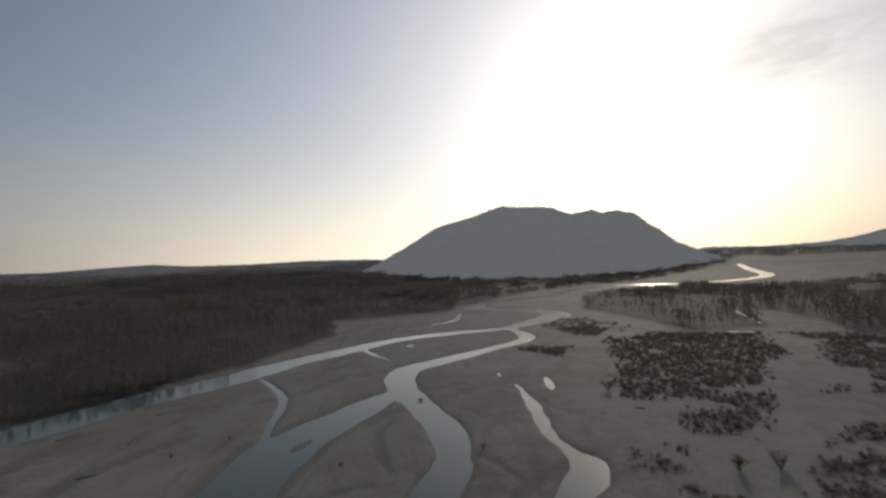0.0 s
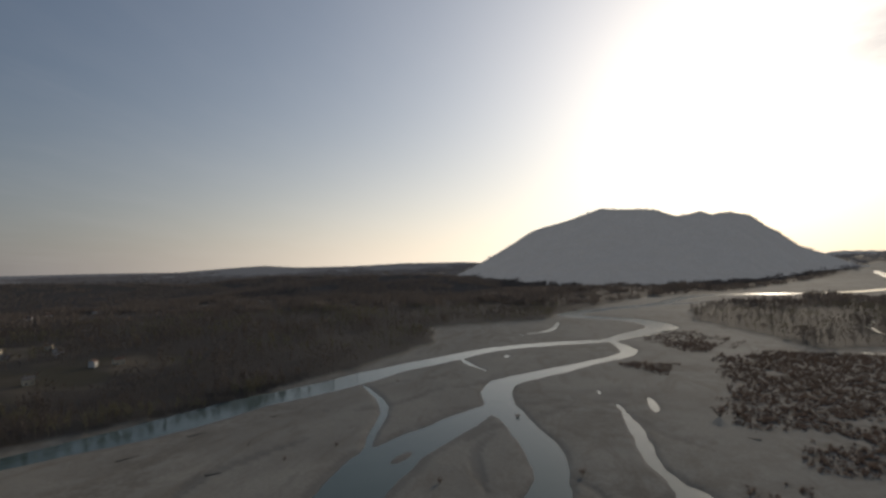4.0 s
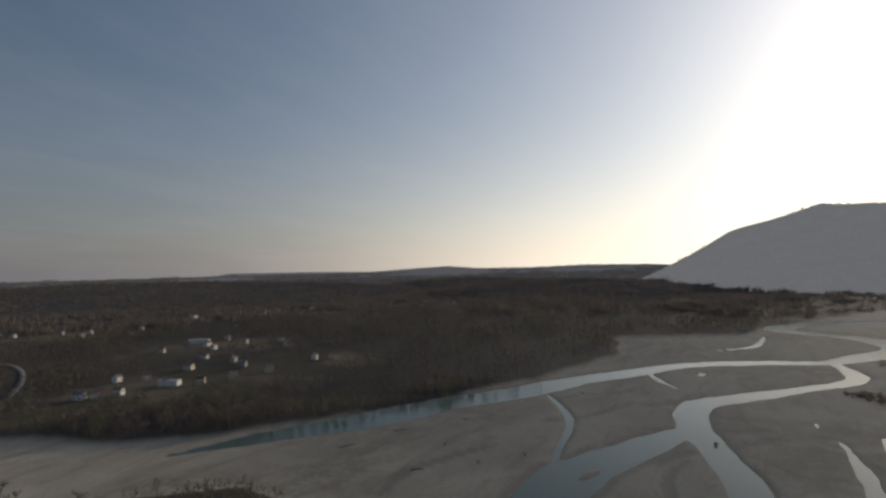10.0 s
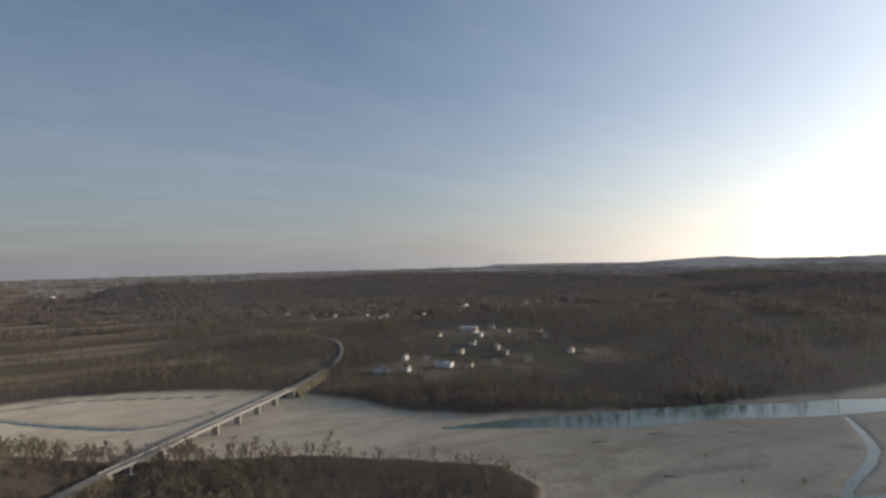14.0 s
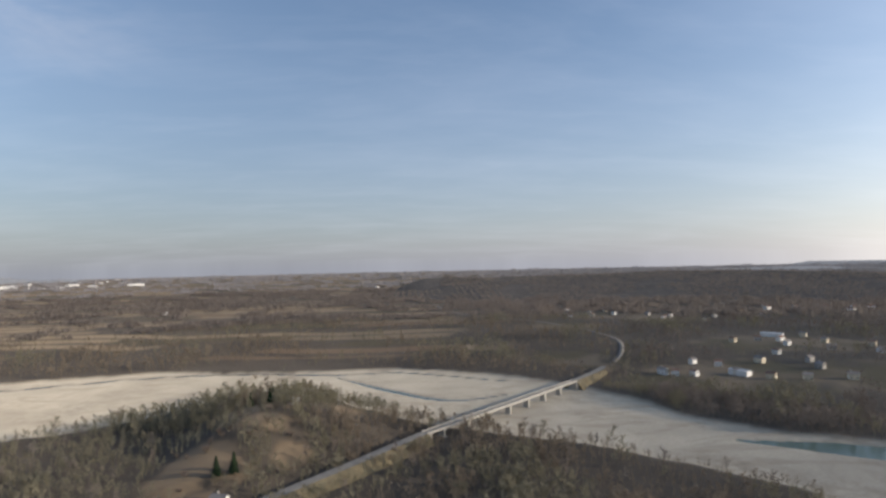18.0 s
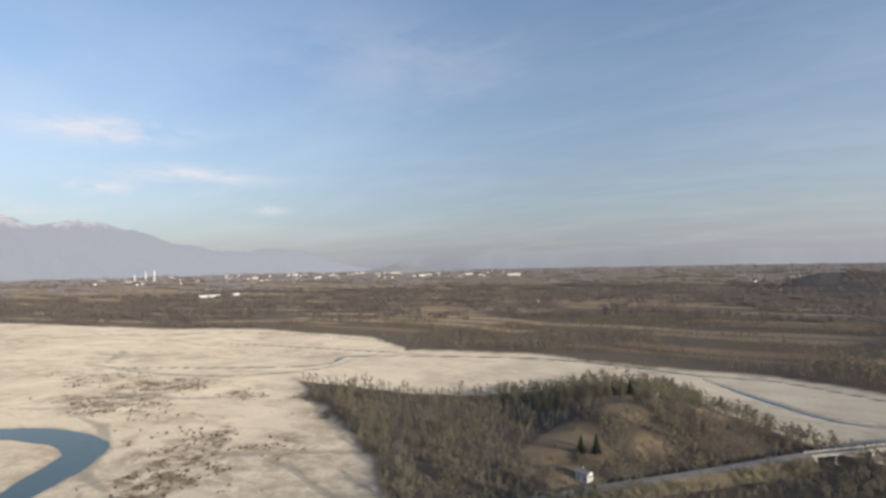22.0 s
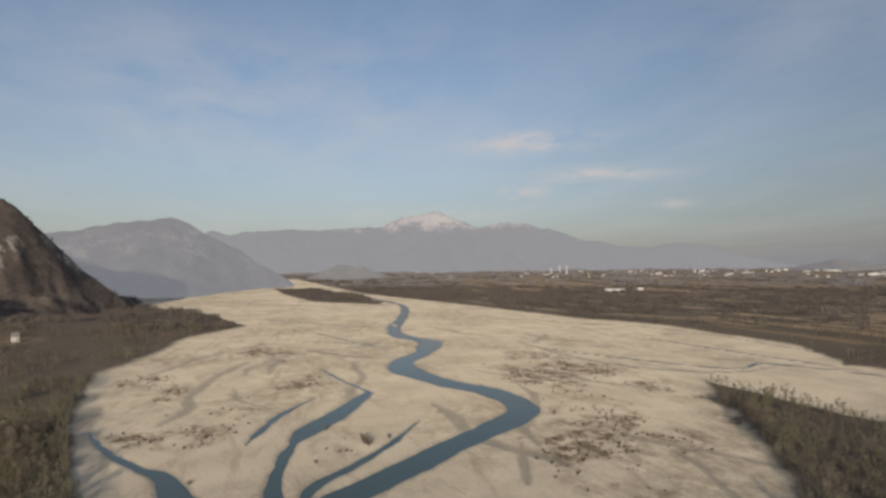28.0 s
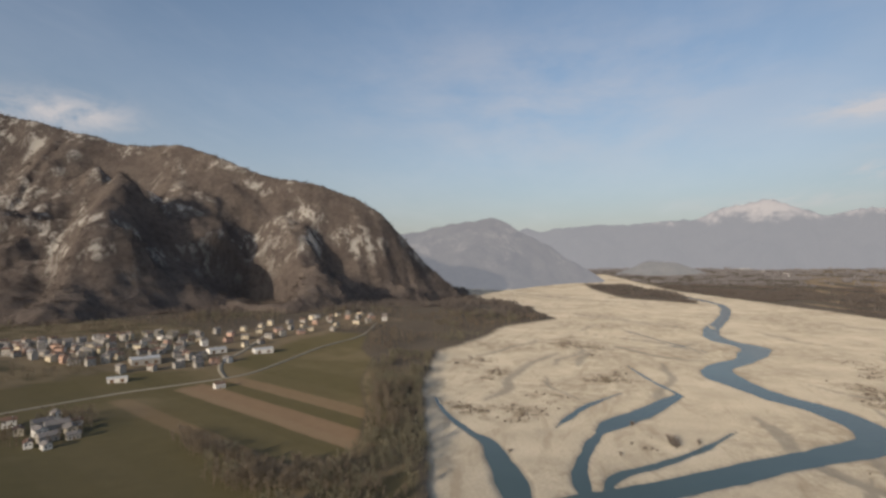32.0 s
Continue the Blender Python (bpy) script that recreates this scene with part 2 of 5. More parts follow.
CHANNELS = [  # line, width, depth
    (curved([(1269, -326), (1141, -101), (1003, 17), (914, -74), (823, -105), (758, -69), (698, -22)]), 44, 1.5),
    (curved([(758, -69), (699, -26), (670, 40), (633, 100), (564, 148),
             (505, 186), (448, 212), (395, 244), (345, 267), (300, 289), (265, 311), (215, 335)]), (27, 26, 26, 28, 30, 36, 40, 44, 44, 40, 34, 16), 1.3),
    (curved([(699, -26), (613, -37), (553, 4), (500, 49), (462, 77), (407, 75), (359, 57), (305, 40), (261, 37), (211, 41),
             (161, -17), (72, -33)]), (22, 18, 20, 24, 28, 26, 20, 22, 24, 24, 24, 24), 1.4),
    (curved([(407, 73), (360, 91), (319, 108), (281, 119), (225, 116), (173, 105)]), (24, 34, 40, 40, 36, 30), 0.95),
    (curved([(446, 185), (386, 149), (328, 137), (285, 128)]), 8, 0.9),
    (curved([(576, 131), (540, 114), (514, 96)]), 6, 0.9),
    (curved([(593, 83), (587, 84), (579, 84)]), 10, 0.8),
    (curved([(591, 40), (576, 40)]), 6, 0.8),
    (curved([(505, 144), (499, 138)]), 6, 0.8),
    (curved([(870, 105), (848, 118), (806, 141)]), 9, 0.8),
    (curved([(447, 4), (436, 5)]), 5, 0.8),
    (curved([(404, -5), (351, -9), (300, -10), (283, -14), (262, -15), (221, -7)]), 8, 1.0),
    (curved([(278, -16), (264, -20), (245, -15), (228, -5), (216, 2)]), (8, 18, 24, 15, 5), 1.0),
    (curved([(424, -27), (407, -27), (389, -26)]), 9, 0.9),
    (curved([(1150, -130), (1300, -215), (1402, -280), (1455, -400), (1440, -500), (1473, -649), (1653, -855), (1975, -1000), (2452, -1174)]), 46, 1.5),
    (curved([(790, -325), (870, -385), (815, -350), (725, -324), (642, -301)]), 8, 1.0),
    (curved([(613, -246), (601, -271)]), 9, 0.9),
    (curved([(889, 33), (791, 44), (748, 80)]), 16, 0.8),
    (curved([(-2460, 276), (-1801, 346), (-1574, 340), (-1282, 271), (-1020, 190), (-905, 180), (-829, 206), (-765, 190), (-712, 165), (-650, 120), (-590, 116), (-515, 138),
             (-470, 164), (-422, 172), (-387, 162), (-358, 128), (-326, 81), (-290, 34), (-262, -5), (-240, -38), (-190, -56), (-95, -45), (72, -33)]),
     (20, 22, 22, 26, 32, 36, 38, 36, 32, 36, 40, 36, 34, 32, 32, 30, 27, 25, 25, 24, 24, 24, 24), 1.6),
    (curved([(-1481, -190), (-1332, -67), (-1163, 58), (-1046, 162)]), 8, 0.6),
    (curved([(-940, -29), (-887, 36), (-841, 87), (-753, 125)]), 7, 0.6),
    (curved([(-2492, -511), (-2156, -259), (-1854, -42), (-1656, 166)]), 14, 0.7),
    (curved([(-684, 333), (-596, 346), (-522, 375), (-463, 446), (-466, 522)]), (5, 8, 8, 9, 10), 0.62),
    (curved([(-1168, 518), (-987, 545), (-882, 642), (-694, 675), (-516, 660)]), 8, 0.6),
    (curved([(-1042, 30), (-889, 82), (-770, 133)]), (4, 6, 12), 0.7),
    (curved([(-1319, -16), (-1199, 52), (-1066, 159)]), 7, 0.6),
    (curved([(-315, 126), (-285, 114), (-251, 100)]), (3, 7, 9), 0.43),
    (curved([(-648, 19), (-565, 37), (-510, 54), (-499, 52)]), 7, 0.8),
    (curved([(-502, 55), (-435, 19), (-397, -7), (-371, -20)]), 24, 1.1),
    (curved([(-373, -19), (-339, -28), (-306, -33), (-280, -34), (-252, -30)]), (14, 10, 10, 14, 20), 1.1),
    (curved([(-393, 76), (-347, 45), (-313, 15), (-287, -12), (-264, -20)]), (5, 8, 9, 12, 14), 0.9),
    (curved([(-497, 2), (-446, -28), (-402, -44), (-375, -52)]), 9, 0.8),
    (curved([(-454, -170), (-392, -141), (-351, -114), (-331, -97), (-305, -87), (-264, -72), (-205, -56)]), (4, 6, 8, 14, 20, 22, 22), 1.1),
    (curved([(107, 537), (-5, 604), (-58, 598), (-168, 623), (-263, 623), (-362, 593), (-487, 535), (-476, 479), (-538, 421), (-706, 337)]), 9, 0.75),
    (curved([(-69, 588), (-13, 518), (41, 470), (99, 485)]), 9, 0.7),
    (curved([(-760, 541), (-583, 568), (-468, 585), (-446, 604)]), 9, 0.75),
]
DRY = []  # old shallow courses without water
pick = random.Random(12)
for k in range(44):
    x0, y0 = pick.uniform(-1200, -270), pick.uniform(-180, 600)
    spot_x, spot_y = np.array([x0]), np.array([y0])
    if inside(spot_x, spot_y, BED)[0] < 60 or min(along(spot_x, spot_y, c[0])[0][0] for c in CHANNELS[18:]) < 40:
        continue
    step, line, a = pick.uniform(25, 50), [(x0, y0)], pick.uniform(-0.5, 0.35)
    for _ in range(pick.randint(3, 6)):
        a += pick.uniform(-0.5, 0.5)
        line.append((line[-1][0] + step * math.cos(a), line[-1][1] + step * math.sin(a)))
    DRY.append((curved(line), pick.uniform(4, 13), pick.uniform(0.25, 0.32)))
for k in range(14):
    x0, y0 = pick.uniform(210, 520), pick.uniform(-30, 280)
    step, line, a = pick.uniform(15, 35), [(x0, y0)], pick.uniform(2.0, 3.4)
    for _ in range(pick.randint(2, 4)):
        a += pick.uniform(-0.5, 0.5)
        line.append((line[-1][0] + step * math.cos(a), line[-1][1] + step * math.sin(a)))
    DRY.append((curved(line), pick.uniform(3, 8), pick.uniform(0.25, 0.32)))
ROAD = curved([(-91, 59), (-122, 143), (-114, 206), (-77, 252), (-30, 303), (17, 356)])
BRIDGE = [(17, 356), (155, 489)]
ROAD_EAST = curved([(155, 489), (203, 547), (254, 623), (287, 700), (298, 775), (288, 875), (257, 1007), (135, 1259), (96, 1644)])
ROAD_WEST = curved([(100, -560), (-200, -525), (-298, -495), (-377, -461), (-418, -435), (-466, -405), (-511, -393), (-656, -394), (-777, -378), (-900, -400)])
FIELDS_WEST = [(453, -158), (124, -236), (-167, -191), (-291, -176), (-377, -204), (-480, -252), (-606, -289), (-687, -338), (-799, -375), (-743, -487), (-513, -502), (65, -706), (620, -313)]
CLEARINGS = [  # open meadows and yards: x, y, radius
    (-86, 266, 15), (-74, 388, 10),
    (-112, 307, 23), (-99, 389, 19), (-109, 420, 12), (-62, 322, 10), (-38, 394, 9), (-86, 352, 13), (283, 498, 65), (347, 492, 70), (422, 468, 65), (484, 443, 43),
    (432, 646, 54), (491, 688, 65), (531, 615, 54), (394, 1129, 76), (481, 1038, 65), (283, 928, 59), (194, 631, 49)]
VILLAGE = [(-479, -796), (-625, -649), (-694, -559), (-1007, -501), (-968, -366), (-799, -427), (-614, -446), (-499, -443), (-429, -507), (-430, -598), (-416, -673)]
EAST_HOMES = [(257, 523), (265, 515), (281, 508), (326, 543), (320, 501), (336, 476), (402, 499), (398, 456), (464, 458), (479, 444), (425, 674), (461, 678), (524, 642), (492, 593),
              (525, 562), (373, 546), (414, 528), (468, 633), (361, 463), (417, 581), (308, 560), (484, 667), (538, 697), (558, 611),
              (392, 1272), (345, 1096), (405, 1155), (394, 1105), (446, 1120), (500, 1079), (498, 1006), (546, 947), (681, 990), (529, 1043), (594, 1000), (457, 1202)]
BARS = [  # gravel islets in the water: x, y, length, width, turn
    (-589, 149, 68, 13, 35), (-817, 175, 51, 18, 27), (-1079, 205, 88, 13, -2), (327, 71, 18, 8, 50), (299, 55, 11, 5, 68), (342, 116, 20, 7, -17), (294, 110, 24, 8, -16)]
TRACK = curved([(714, -172), (589, -106), (478, -51), (373, -35), (306, -41), (266, -58), (245, -75), (257, -100), (290, -129), (331, -179), (420, -240)])
LEVEL = -0.45  # the river's surface


def west_sheet(x, y):
    """Metres along the west bank and towards the river, for the farmed plain under the mountain."""
    return 0.933 * x - 0.36 * y, 0.36 * x + 0.933 * y


def bed_share(x, y):
    """1 on the open gravel, 0 on wooded or farmed land."""
    rough = fbm(x, y, 40, 3, 4) * 9
    land = inside(x, y, BED) + rough
    share = smooth(-3, 3, land)
    for ring in [ISLAND, FAR_BAR, SOUTH_WOOD, MID_WOOD]:
        share = share * (1 - smooth(-3, 3, inside(x, y, ring) + rough * 0.8))
    return share


def scrub_share(x, y):
    """Where low scrub grows on the open gravel, 0 to 1."""
    bars = 0 * x
    for ring in WOOD_BARS:
        bars = np.maximum(bars, smooth(-10, 10, inside(x, y, ring) + 14 * fbm(x, y, 50, 91, 3)))
    bars = bars * smooth(-0.34, -0.06, fbm(x, y, 34, 151, 4)) * smooth(4, 9, along(x, y, TRACK)[0])
    up = 0 * x
    for cx, cy, rx, ry in ((-567, -141, 40, 24), (-633, -166, 40, 24), (-400, -90, 38, 26), (-434, -122, 42, 28), (-595, 14, 36, 14), (-541, -14, 30, 14), (-352, 16, 22, 14), (-839, -55, 60, 25),
                           (-773, -22, 50, 20), (-396, 243, 34, 18), (-362, 240, 22, 14), (-299, 155, 30, 24), (-251, 159, 30, 28), (-330, 205, 60, 40), (-306, 306, 26, 16), (-377, 340, 30, 14),
                           (-480, 330, 80, 30), (-519, 240, 80, 30), (-620, 300, 90, 30), (-470, -60, 40, 24)):
        up = np.maximum(up, smooth(1.6, 0.5, np.hypot((x - cx) / rx, (y - cy) / ry) + 0.5 * fbm(x, y, 40, 155, 3)))
    up = up * smooth(-0.25, 0.3, fbm(x, y, 26, 157, 4))
    return np.maximum(bars, up * 0.9)


def hill_height(x, y):
    """The wooded knoll on the island."""
    d = np.hypot((x + 79) / 1.3, (y - 385) / 1.05)
    e = np.hypot((x + 95) / 1.05, (y - 324) / 1.05)
    return 19 * smooth(75, 8, d) + 9 * smooth(60, 5, e)


def lift(r):
    """Bends the far ground up so its edge fits the camera's horizon."""
    far = r + np.maximum(r - 2300, 0) ** 2 * 0.0024
    return 96 * (1 - r / far)


def ground_height(x, y):
    r = np.hypot(x, y)
    open_bed = bed_share(x, y)
    land = 2.2 + 0.9 * fbm(x, y, 120, 11, 3)
    z = land * (1 - open_bed) + open_bed * (0.18 + 0.30 * fbm(x, y, 60, 21, 5) + 0.12 * fbm(x, y, 9, 27, 2))
    z = np.maximum(z, -0.28)
    for line, width, depth in CHANNELS + DRY:
        (ax, ay), (bx, by) = np.min(line, 0)[:2] - 60, np.max(line, 0)[:2] + 60
        m = (x > ax) & (x < bx) & (y > ay) & (y < by)
        if not m.any():
            continue
        d, s = along(x[m], y[m], line)
        wide = np.interp(s / 6, np.arange(len(width)), width) if isinstance(width, tuple) else width
        half = wide / 2 * (1 + 0.30 * fbm(x[m], y[m], 55, 31, 3)) + 1.5 * fbm(x[m], y[m], 12, 33, 2)
        end = np.minimum(s, len(line) - 1 - s)
        half = np.maximum(half * (0.45 + 0.55 * smooth(0, 6, end)), 1.0)
        carve = -depth + (depth - 0.12) * (d / half) ** 2
        z[m] = np.minimum(z[m], np.where(d < half * 1.12, carve, 9))
    for cx, cy, long, wide, turn in BARS:
        c, t = math.cos(radians(turn)), math.sin(radians(turn))
        e = np.hypot(((x - cx) * c + (y - cy) * t) / (long / 2), ((y - cy) * c - (x - cx) * t) / (wide / 2)) + 0.3 * fbm(x, y, 10, 37, 2)
        z = np.maximum(z, np.where(e < 1.4, 0.05 - 0.75 * e**2, -9))
    z = z + hill_height(x, y)
    # the terrace and rolling country to the east, the fields' rise to the west
    east = smooth(0, 260, -inside(x, y, BED)) * smooth(-400, 300, x) * smooth(900, 300, np.abs(y - 450) - 400 + 0.2 * r)
    z = z + east * (6 + 5 * fbm(x, y, 260, 41, 3))
    w, u = west_sheet(x, y)
    z = z + 20 * smooth(535, 800, -u) * smooth(550, 150, w) * smooth(-1500, -850, w)
    return z + lift(r)


def mesh_from(name, verts, faces, smooth_shade=True):
    me = bpy.data.meshes.new(name)
    verts, faces = np.asarray(verts, np.float32), np.asarray(faces, np.int32)
    me.vertices.add(len(verts))
    me.vertices.foreach_set("co", verts.ravel())
    k = faces.shape[1]
    me.loops.add(faces.size)
    me.loops.foreach_set("vertex_index", faces.ravel())
    me.polygons.add(len(faces))
    me.polygons.foreach_set("loop_start", np.arange(0, faces.size, k, dtype=np.int32))
    me.polygons.foreach_set("loop_total", np.full(len(faces), k, np.int32))
    me.polygons.foreach_set("use_smooth", np.full(len(faces), smooth_shade))
    me.update(calc_edges=True)
    return me


def mask(me, name, values):
    a = me.attributes.new(name, "FLOAT", "POINT")
    a.data.foreach_set("value", np.asarray(values, np.float32))


def material(name):
    m = bpy.data.materials.new(name)
    m.use_nodes = True
    m.node_tree.nodes.clear()
    n = Nodes(m.node_tree)
    b = n.tree.nodes.new("ShaderNodeBsdfPrincipled")
    out = n.tree.nodes.new("ShaderNodeOutputMaterial")
    n.link(b.outputs[0], out.inputs[0])
    b.inputs["Specular IOR Level"].default_value = 0.2
    return m, n, b


def spot(n, name):
    a = n.tree.nodes.new("ShaderNodeAttribute")
    a.attribute_name = name
    return a.outputs["Fac"]


def place_of(n):
    return n.tree.nodes.new("ShaderNodeNewGeometry").outputs["Position"]


def bump(n, b, height, strength, distance):
    node = n.add("ShaderNodeBump", Strength=strength, Distance=distance)
    n.link(height, node.inputs["Height"])
    n.link(node.outputs[0], b.inputs["Normal"])


def ground_material():
    m, n, b = material("river_gravel_and_land")
    p = place_of(n)
    bars = n.noise(n.mapping(p, (1, 1, 0)), 0.018, 6, 0.6, 0.4)
    stones = n.noise(p, 0.45, 5, 0.7)
    fine = n.noise(p, 2.2, 3, 0.7)
    gravel = n.mix(n.ramp(bars, (0.35, 0.0), (0.65, 1.0)), (0.43, 0.372, 0.285), (0.56, 0.49, 0.378))
    gravel = n.mix(n.math("MULTIPLY", n.ramp(stones, (0.4, 0.0), (0.7, 1.0)), 0.35), gravel, (0.23, 0.20, 0.16))
    flow = n.mapping(p, (1, 3.2, 0), (0, 0, -0.35))
    gravel = n.mix(n.math("MULTIPLY", n.ramp(n.noise(flow, 0.011, 8, 0.68, 1.4), (0.52, 0.0), (0.64, 1.0)), 0.42), gravel, (0.24, 0.185, 0.125))
    weeds = n.ramp(n.noise(p, 0.07, 8, 0.75), (0.42, 0.0), (0.58, 1.0))
    gravel = n.mix(n.math("MULTIPLY", n.math("MULTIPLY", weeds, spot(n, "scrub")), 0.95), gravel, (0.115, 0.085, 0.052))
    # darker gravel: damp hollows, plus backlit dimness painted on the downstream bed
    gravel = n.mix(n.math("MULTIPLY", spot(n, "damp_and_backlit"), 0.6), gravel, (0.17, 0.16, 0.14))
    litter = n.mix(n.noise(p, 0.03, 6, 0.65), (0.066, 0.054, 0.042), (0.108, 0.088, 0.067))
    grass = n.mix(n.noise(p, 0.06, 6, 0.65), (0.072, 0.064, 0.029), (0.12, 0.098, 0.047))
    soil = n.mix(n.noise(n.mapping(p, (1, 1, 1)), 0.09, 5, 0.6), (0.17, 0.112, 0.066), (0.235, 0.16, 0.10))
    straw = n.mix(n.noise(p, 0.05, 5, 0.6), (0.20, 0.15, 0.095), (0.26, 0.20, 0.13))
    land = n.mix(spot(n, "grass"), litter, grass)
    land = n.mix(spot(n, "soil"), land, soil)
    land = n.mix(spot(n, "straw"), land, straw)
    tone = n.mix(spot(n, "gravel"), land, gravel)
    n.link(tone, b.inputs["Base Color"])
    b.inputs["Roughness"].default_value = 0.9
    b.inputs["Specular IOR Level"].default_value = 0.2
    b.inputs["Diffuse Roughness"].default_value = 0.7
    bump(n, b, n.math("ADD", stones, n.math("MULTIPLY", fine, 0.4)), 0.6, 0.5)
    return m


def water_material():
    m, n, b = material("river_water")
    p = place_of(n)
    tone = n.mix(n.noise(p, 0.02, 4), (0.052, 0.084, 0.074), (0.085, 0.120, 0.103))
    n.link(tone, b.inputs["Base Color"])
    b.inputs["Roughness"].default_value = 0.16
    b.inputs["IOR"].default_value = 1.33
    b.inputs["Specular IOR Level"].default_value = 0.42
    bump(n, b, n.noise(p, 0.5, 4, 0.6), 0.22, 0.11)
    return m


def hill_material(name, wood, wood2, rock, rocky, glow=0.0, haze=(0.4, 0.43, 0.48)):
    """Bare winter woods with pale crags where the slope is steep; glow paints in haze."""
    m, n, b = material(name)
    p = place_of(n)
    tone = n.mix(n.ramp(n.noise(p, 0.012, 7, 0.65), (0.35, 0.0), (0.65, 1.0)), wood, wood2)
    tone = n.mix(n.math("MULTIPLY", n.ramp(n.noise(p, 0.09, 4, 0.7), (0.45, 0.0), (0.7, 1.0)), 0.5), tone, tuple(v * 0.45 for v in wood))
    if rocky:
        crag = n.math("MULTIPLY", n.ramp(n.noise(p, 0.006, 5, 0.62, 0.6), (0.49, 0.0), (0.58, 1.0)), spot(n, "crag"))
        crag = n.math("MULTIPLY", crag, n.ramp(n.noise(n.mapping(p, (1, 1, 0.45)), 0.032, 7, 0.78), (0.485, 0.0), (0.545, 1.0)))
        tone = n.mix(n.math("MULTIPLY", crag, rocky), tone, rock)
    n.link(tone, b.inputs["Base Color"])
    b.inputs["Roughness"].default_value = 1.0
    b.inputs["Diffuse Roughness"].default_value = 1.0
    b.inputs["Specular IOR Level"].default_value = 0.0
    bump(n, b, n.noise(p, 0.08, 5, 0.75), 0.9, 9.0)
    # distance haze put into the surface as emitted light
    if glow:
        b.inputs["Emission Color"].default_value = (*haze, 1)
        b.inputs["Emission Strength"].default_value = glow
    return m


def setting(name, me, mat, label="", category=""):
    ob = new(name, me)
    me.materials.append(mat)
    return tagged(ob, label, category, "", "structure")


# ground
def land_use(x, y):
    """Shares of grass, bare soil and dry straw over the farmed land."""
    a = np.degrees(np.arctan2(y, x))
    out = -inside(x, y, BED)
    # the northern plain: belts of meadow between woods, along the river
    off = along(x, y, EAST_BANK)[0] + 40 * fbm(x, y, 400, 51, 2)
    north = smooth(75, 89, a + 12 * fbm(x, y, 150, 53, 3)) * smooth(162, 160, a) * smooth(70, 85, out)
    belt = np.floor(off / 62)
    pick = hashed(belt, np.floor((x * 0.9 - y * 0.43 + 300 * hashed(belt, belt * 0, 5)) / 270), 61)
    edge = smooth(0.05, 0.28, 0.12 * fbm(x, y, 45, 59, 3) + 0.5 - np.abs((off / 62) % 1 - 0.5))
    grass = north * edge * ((pick > 0.47) & (pick < 0.58)) * 0.45
    straw = north * edge * (pick > 0.58) * np.where(pick > 0.8, 0.65, 1.0)
    soil = north * edge * ((pick > 0.40) & (pick < 0.50)) * 0.6
    # yards, meadows and clearings
    for cx, cy, rad in CLEARINGS:
        d = np.hypot(x - cx, y - cy) + 0.9 * rad * fbm(x, y, 20, 5, 4)
        w = smooth(rad * 1.3, rad * 0.6, d)
        tone = fbm(x, y, 60, 77, 2) + (0.6 if rad < 30 else 0.32)
        soil = np.maximum(soil, w * 0.55 * (rad < 30))
        grass, straw = np.maximum(grass, w * 0.55 * smooth(0.45, 0.0, tone)), np.maximum(straw, w * smooth(-0.05, 0.5, tone) * 0.6)
    # strip fields of the west plain
    west = smooth(0, 6, inside(x, y, FIELDS_WEST))
    w, u = west_sheet(x, y)
    s = 0.893 * x - 0.451 * y
    below = smooth(-541, -537, u)
    brown = np.maximum(smooth(-207, -205, s) * smooth(-173, -175, s), 0.75 * smooth(-249, -247, s) * smooth(-226, -229, s))
    brown = west * below * np.maximum(brown, 0.55 * smooth(-134, -132, s) * smooth(-114, -116, s))
    strip = hashed(np.floor(s / 15.5), np.floor(s) * 0, 71)
    grass = np.where(west > 0.02, west, grass)
    soil = np.where(west > 0.02, brown, soil)
    straw = np.where(west > 0.02, np.maximum(brown * (strip > 0.6) * 0.4, west * (0.14 * hashed(np.floor(s / 23), np.floor(s) * 0, 73) + 0.28 * smooth(-0.05, 0.35, fbm(x, y, 70, 75, 4)))), straw)
    # rough grass between the trees of the west bank
    strip = smooth(2, 14, out) * smooth(4, -2, inside(x, y, FIELDS_WEST)) * smooth(-55, -110, w) * smooth(-150, -190, u) * smooth(-463, -385, w)
    grass = np.maximum(grass, 0.75 * strip)
    straw = np.maximum(straw, strip * 0.65 * smooth(-0.2, 0.2, fbm(x, y, 22, 79, 4)))
    yards = smooth(-6, 8, inside(x, y, VILLAGE) + 12 * fbm(x, y, 30, 81, 3))
    return grass * (1 - 0.6 * yards), soil, np.maximum(straw, 0.5 * yards)


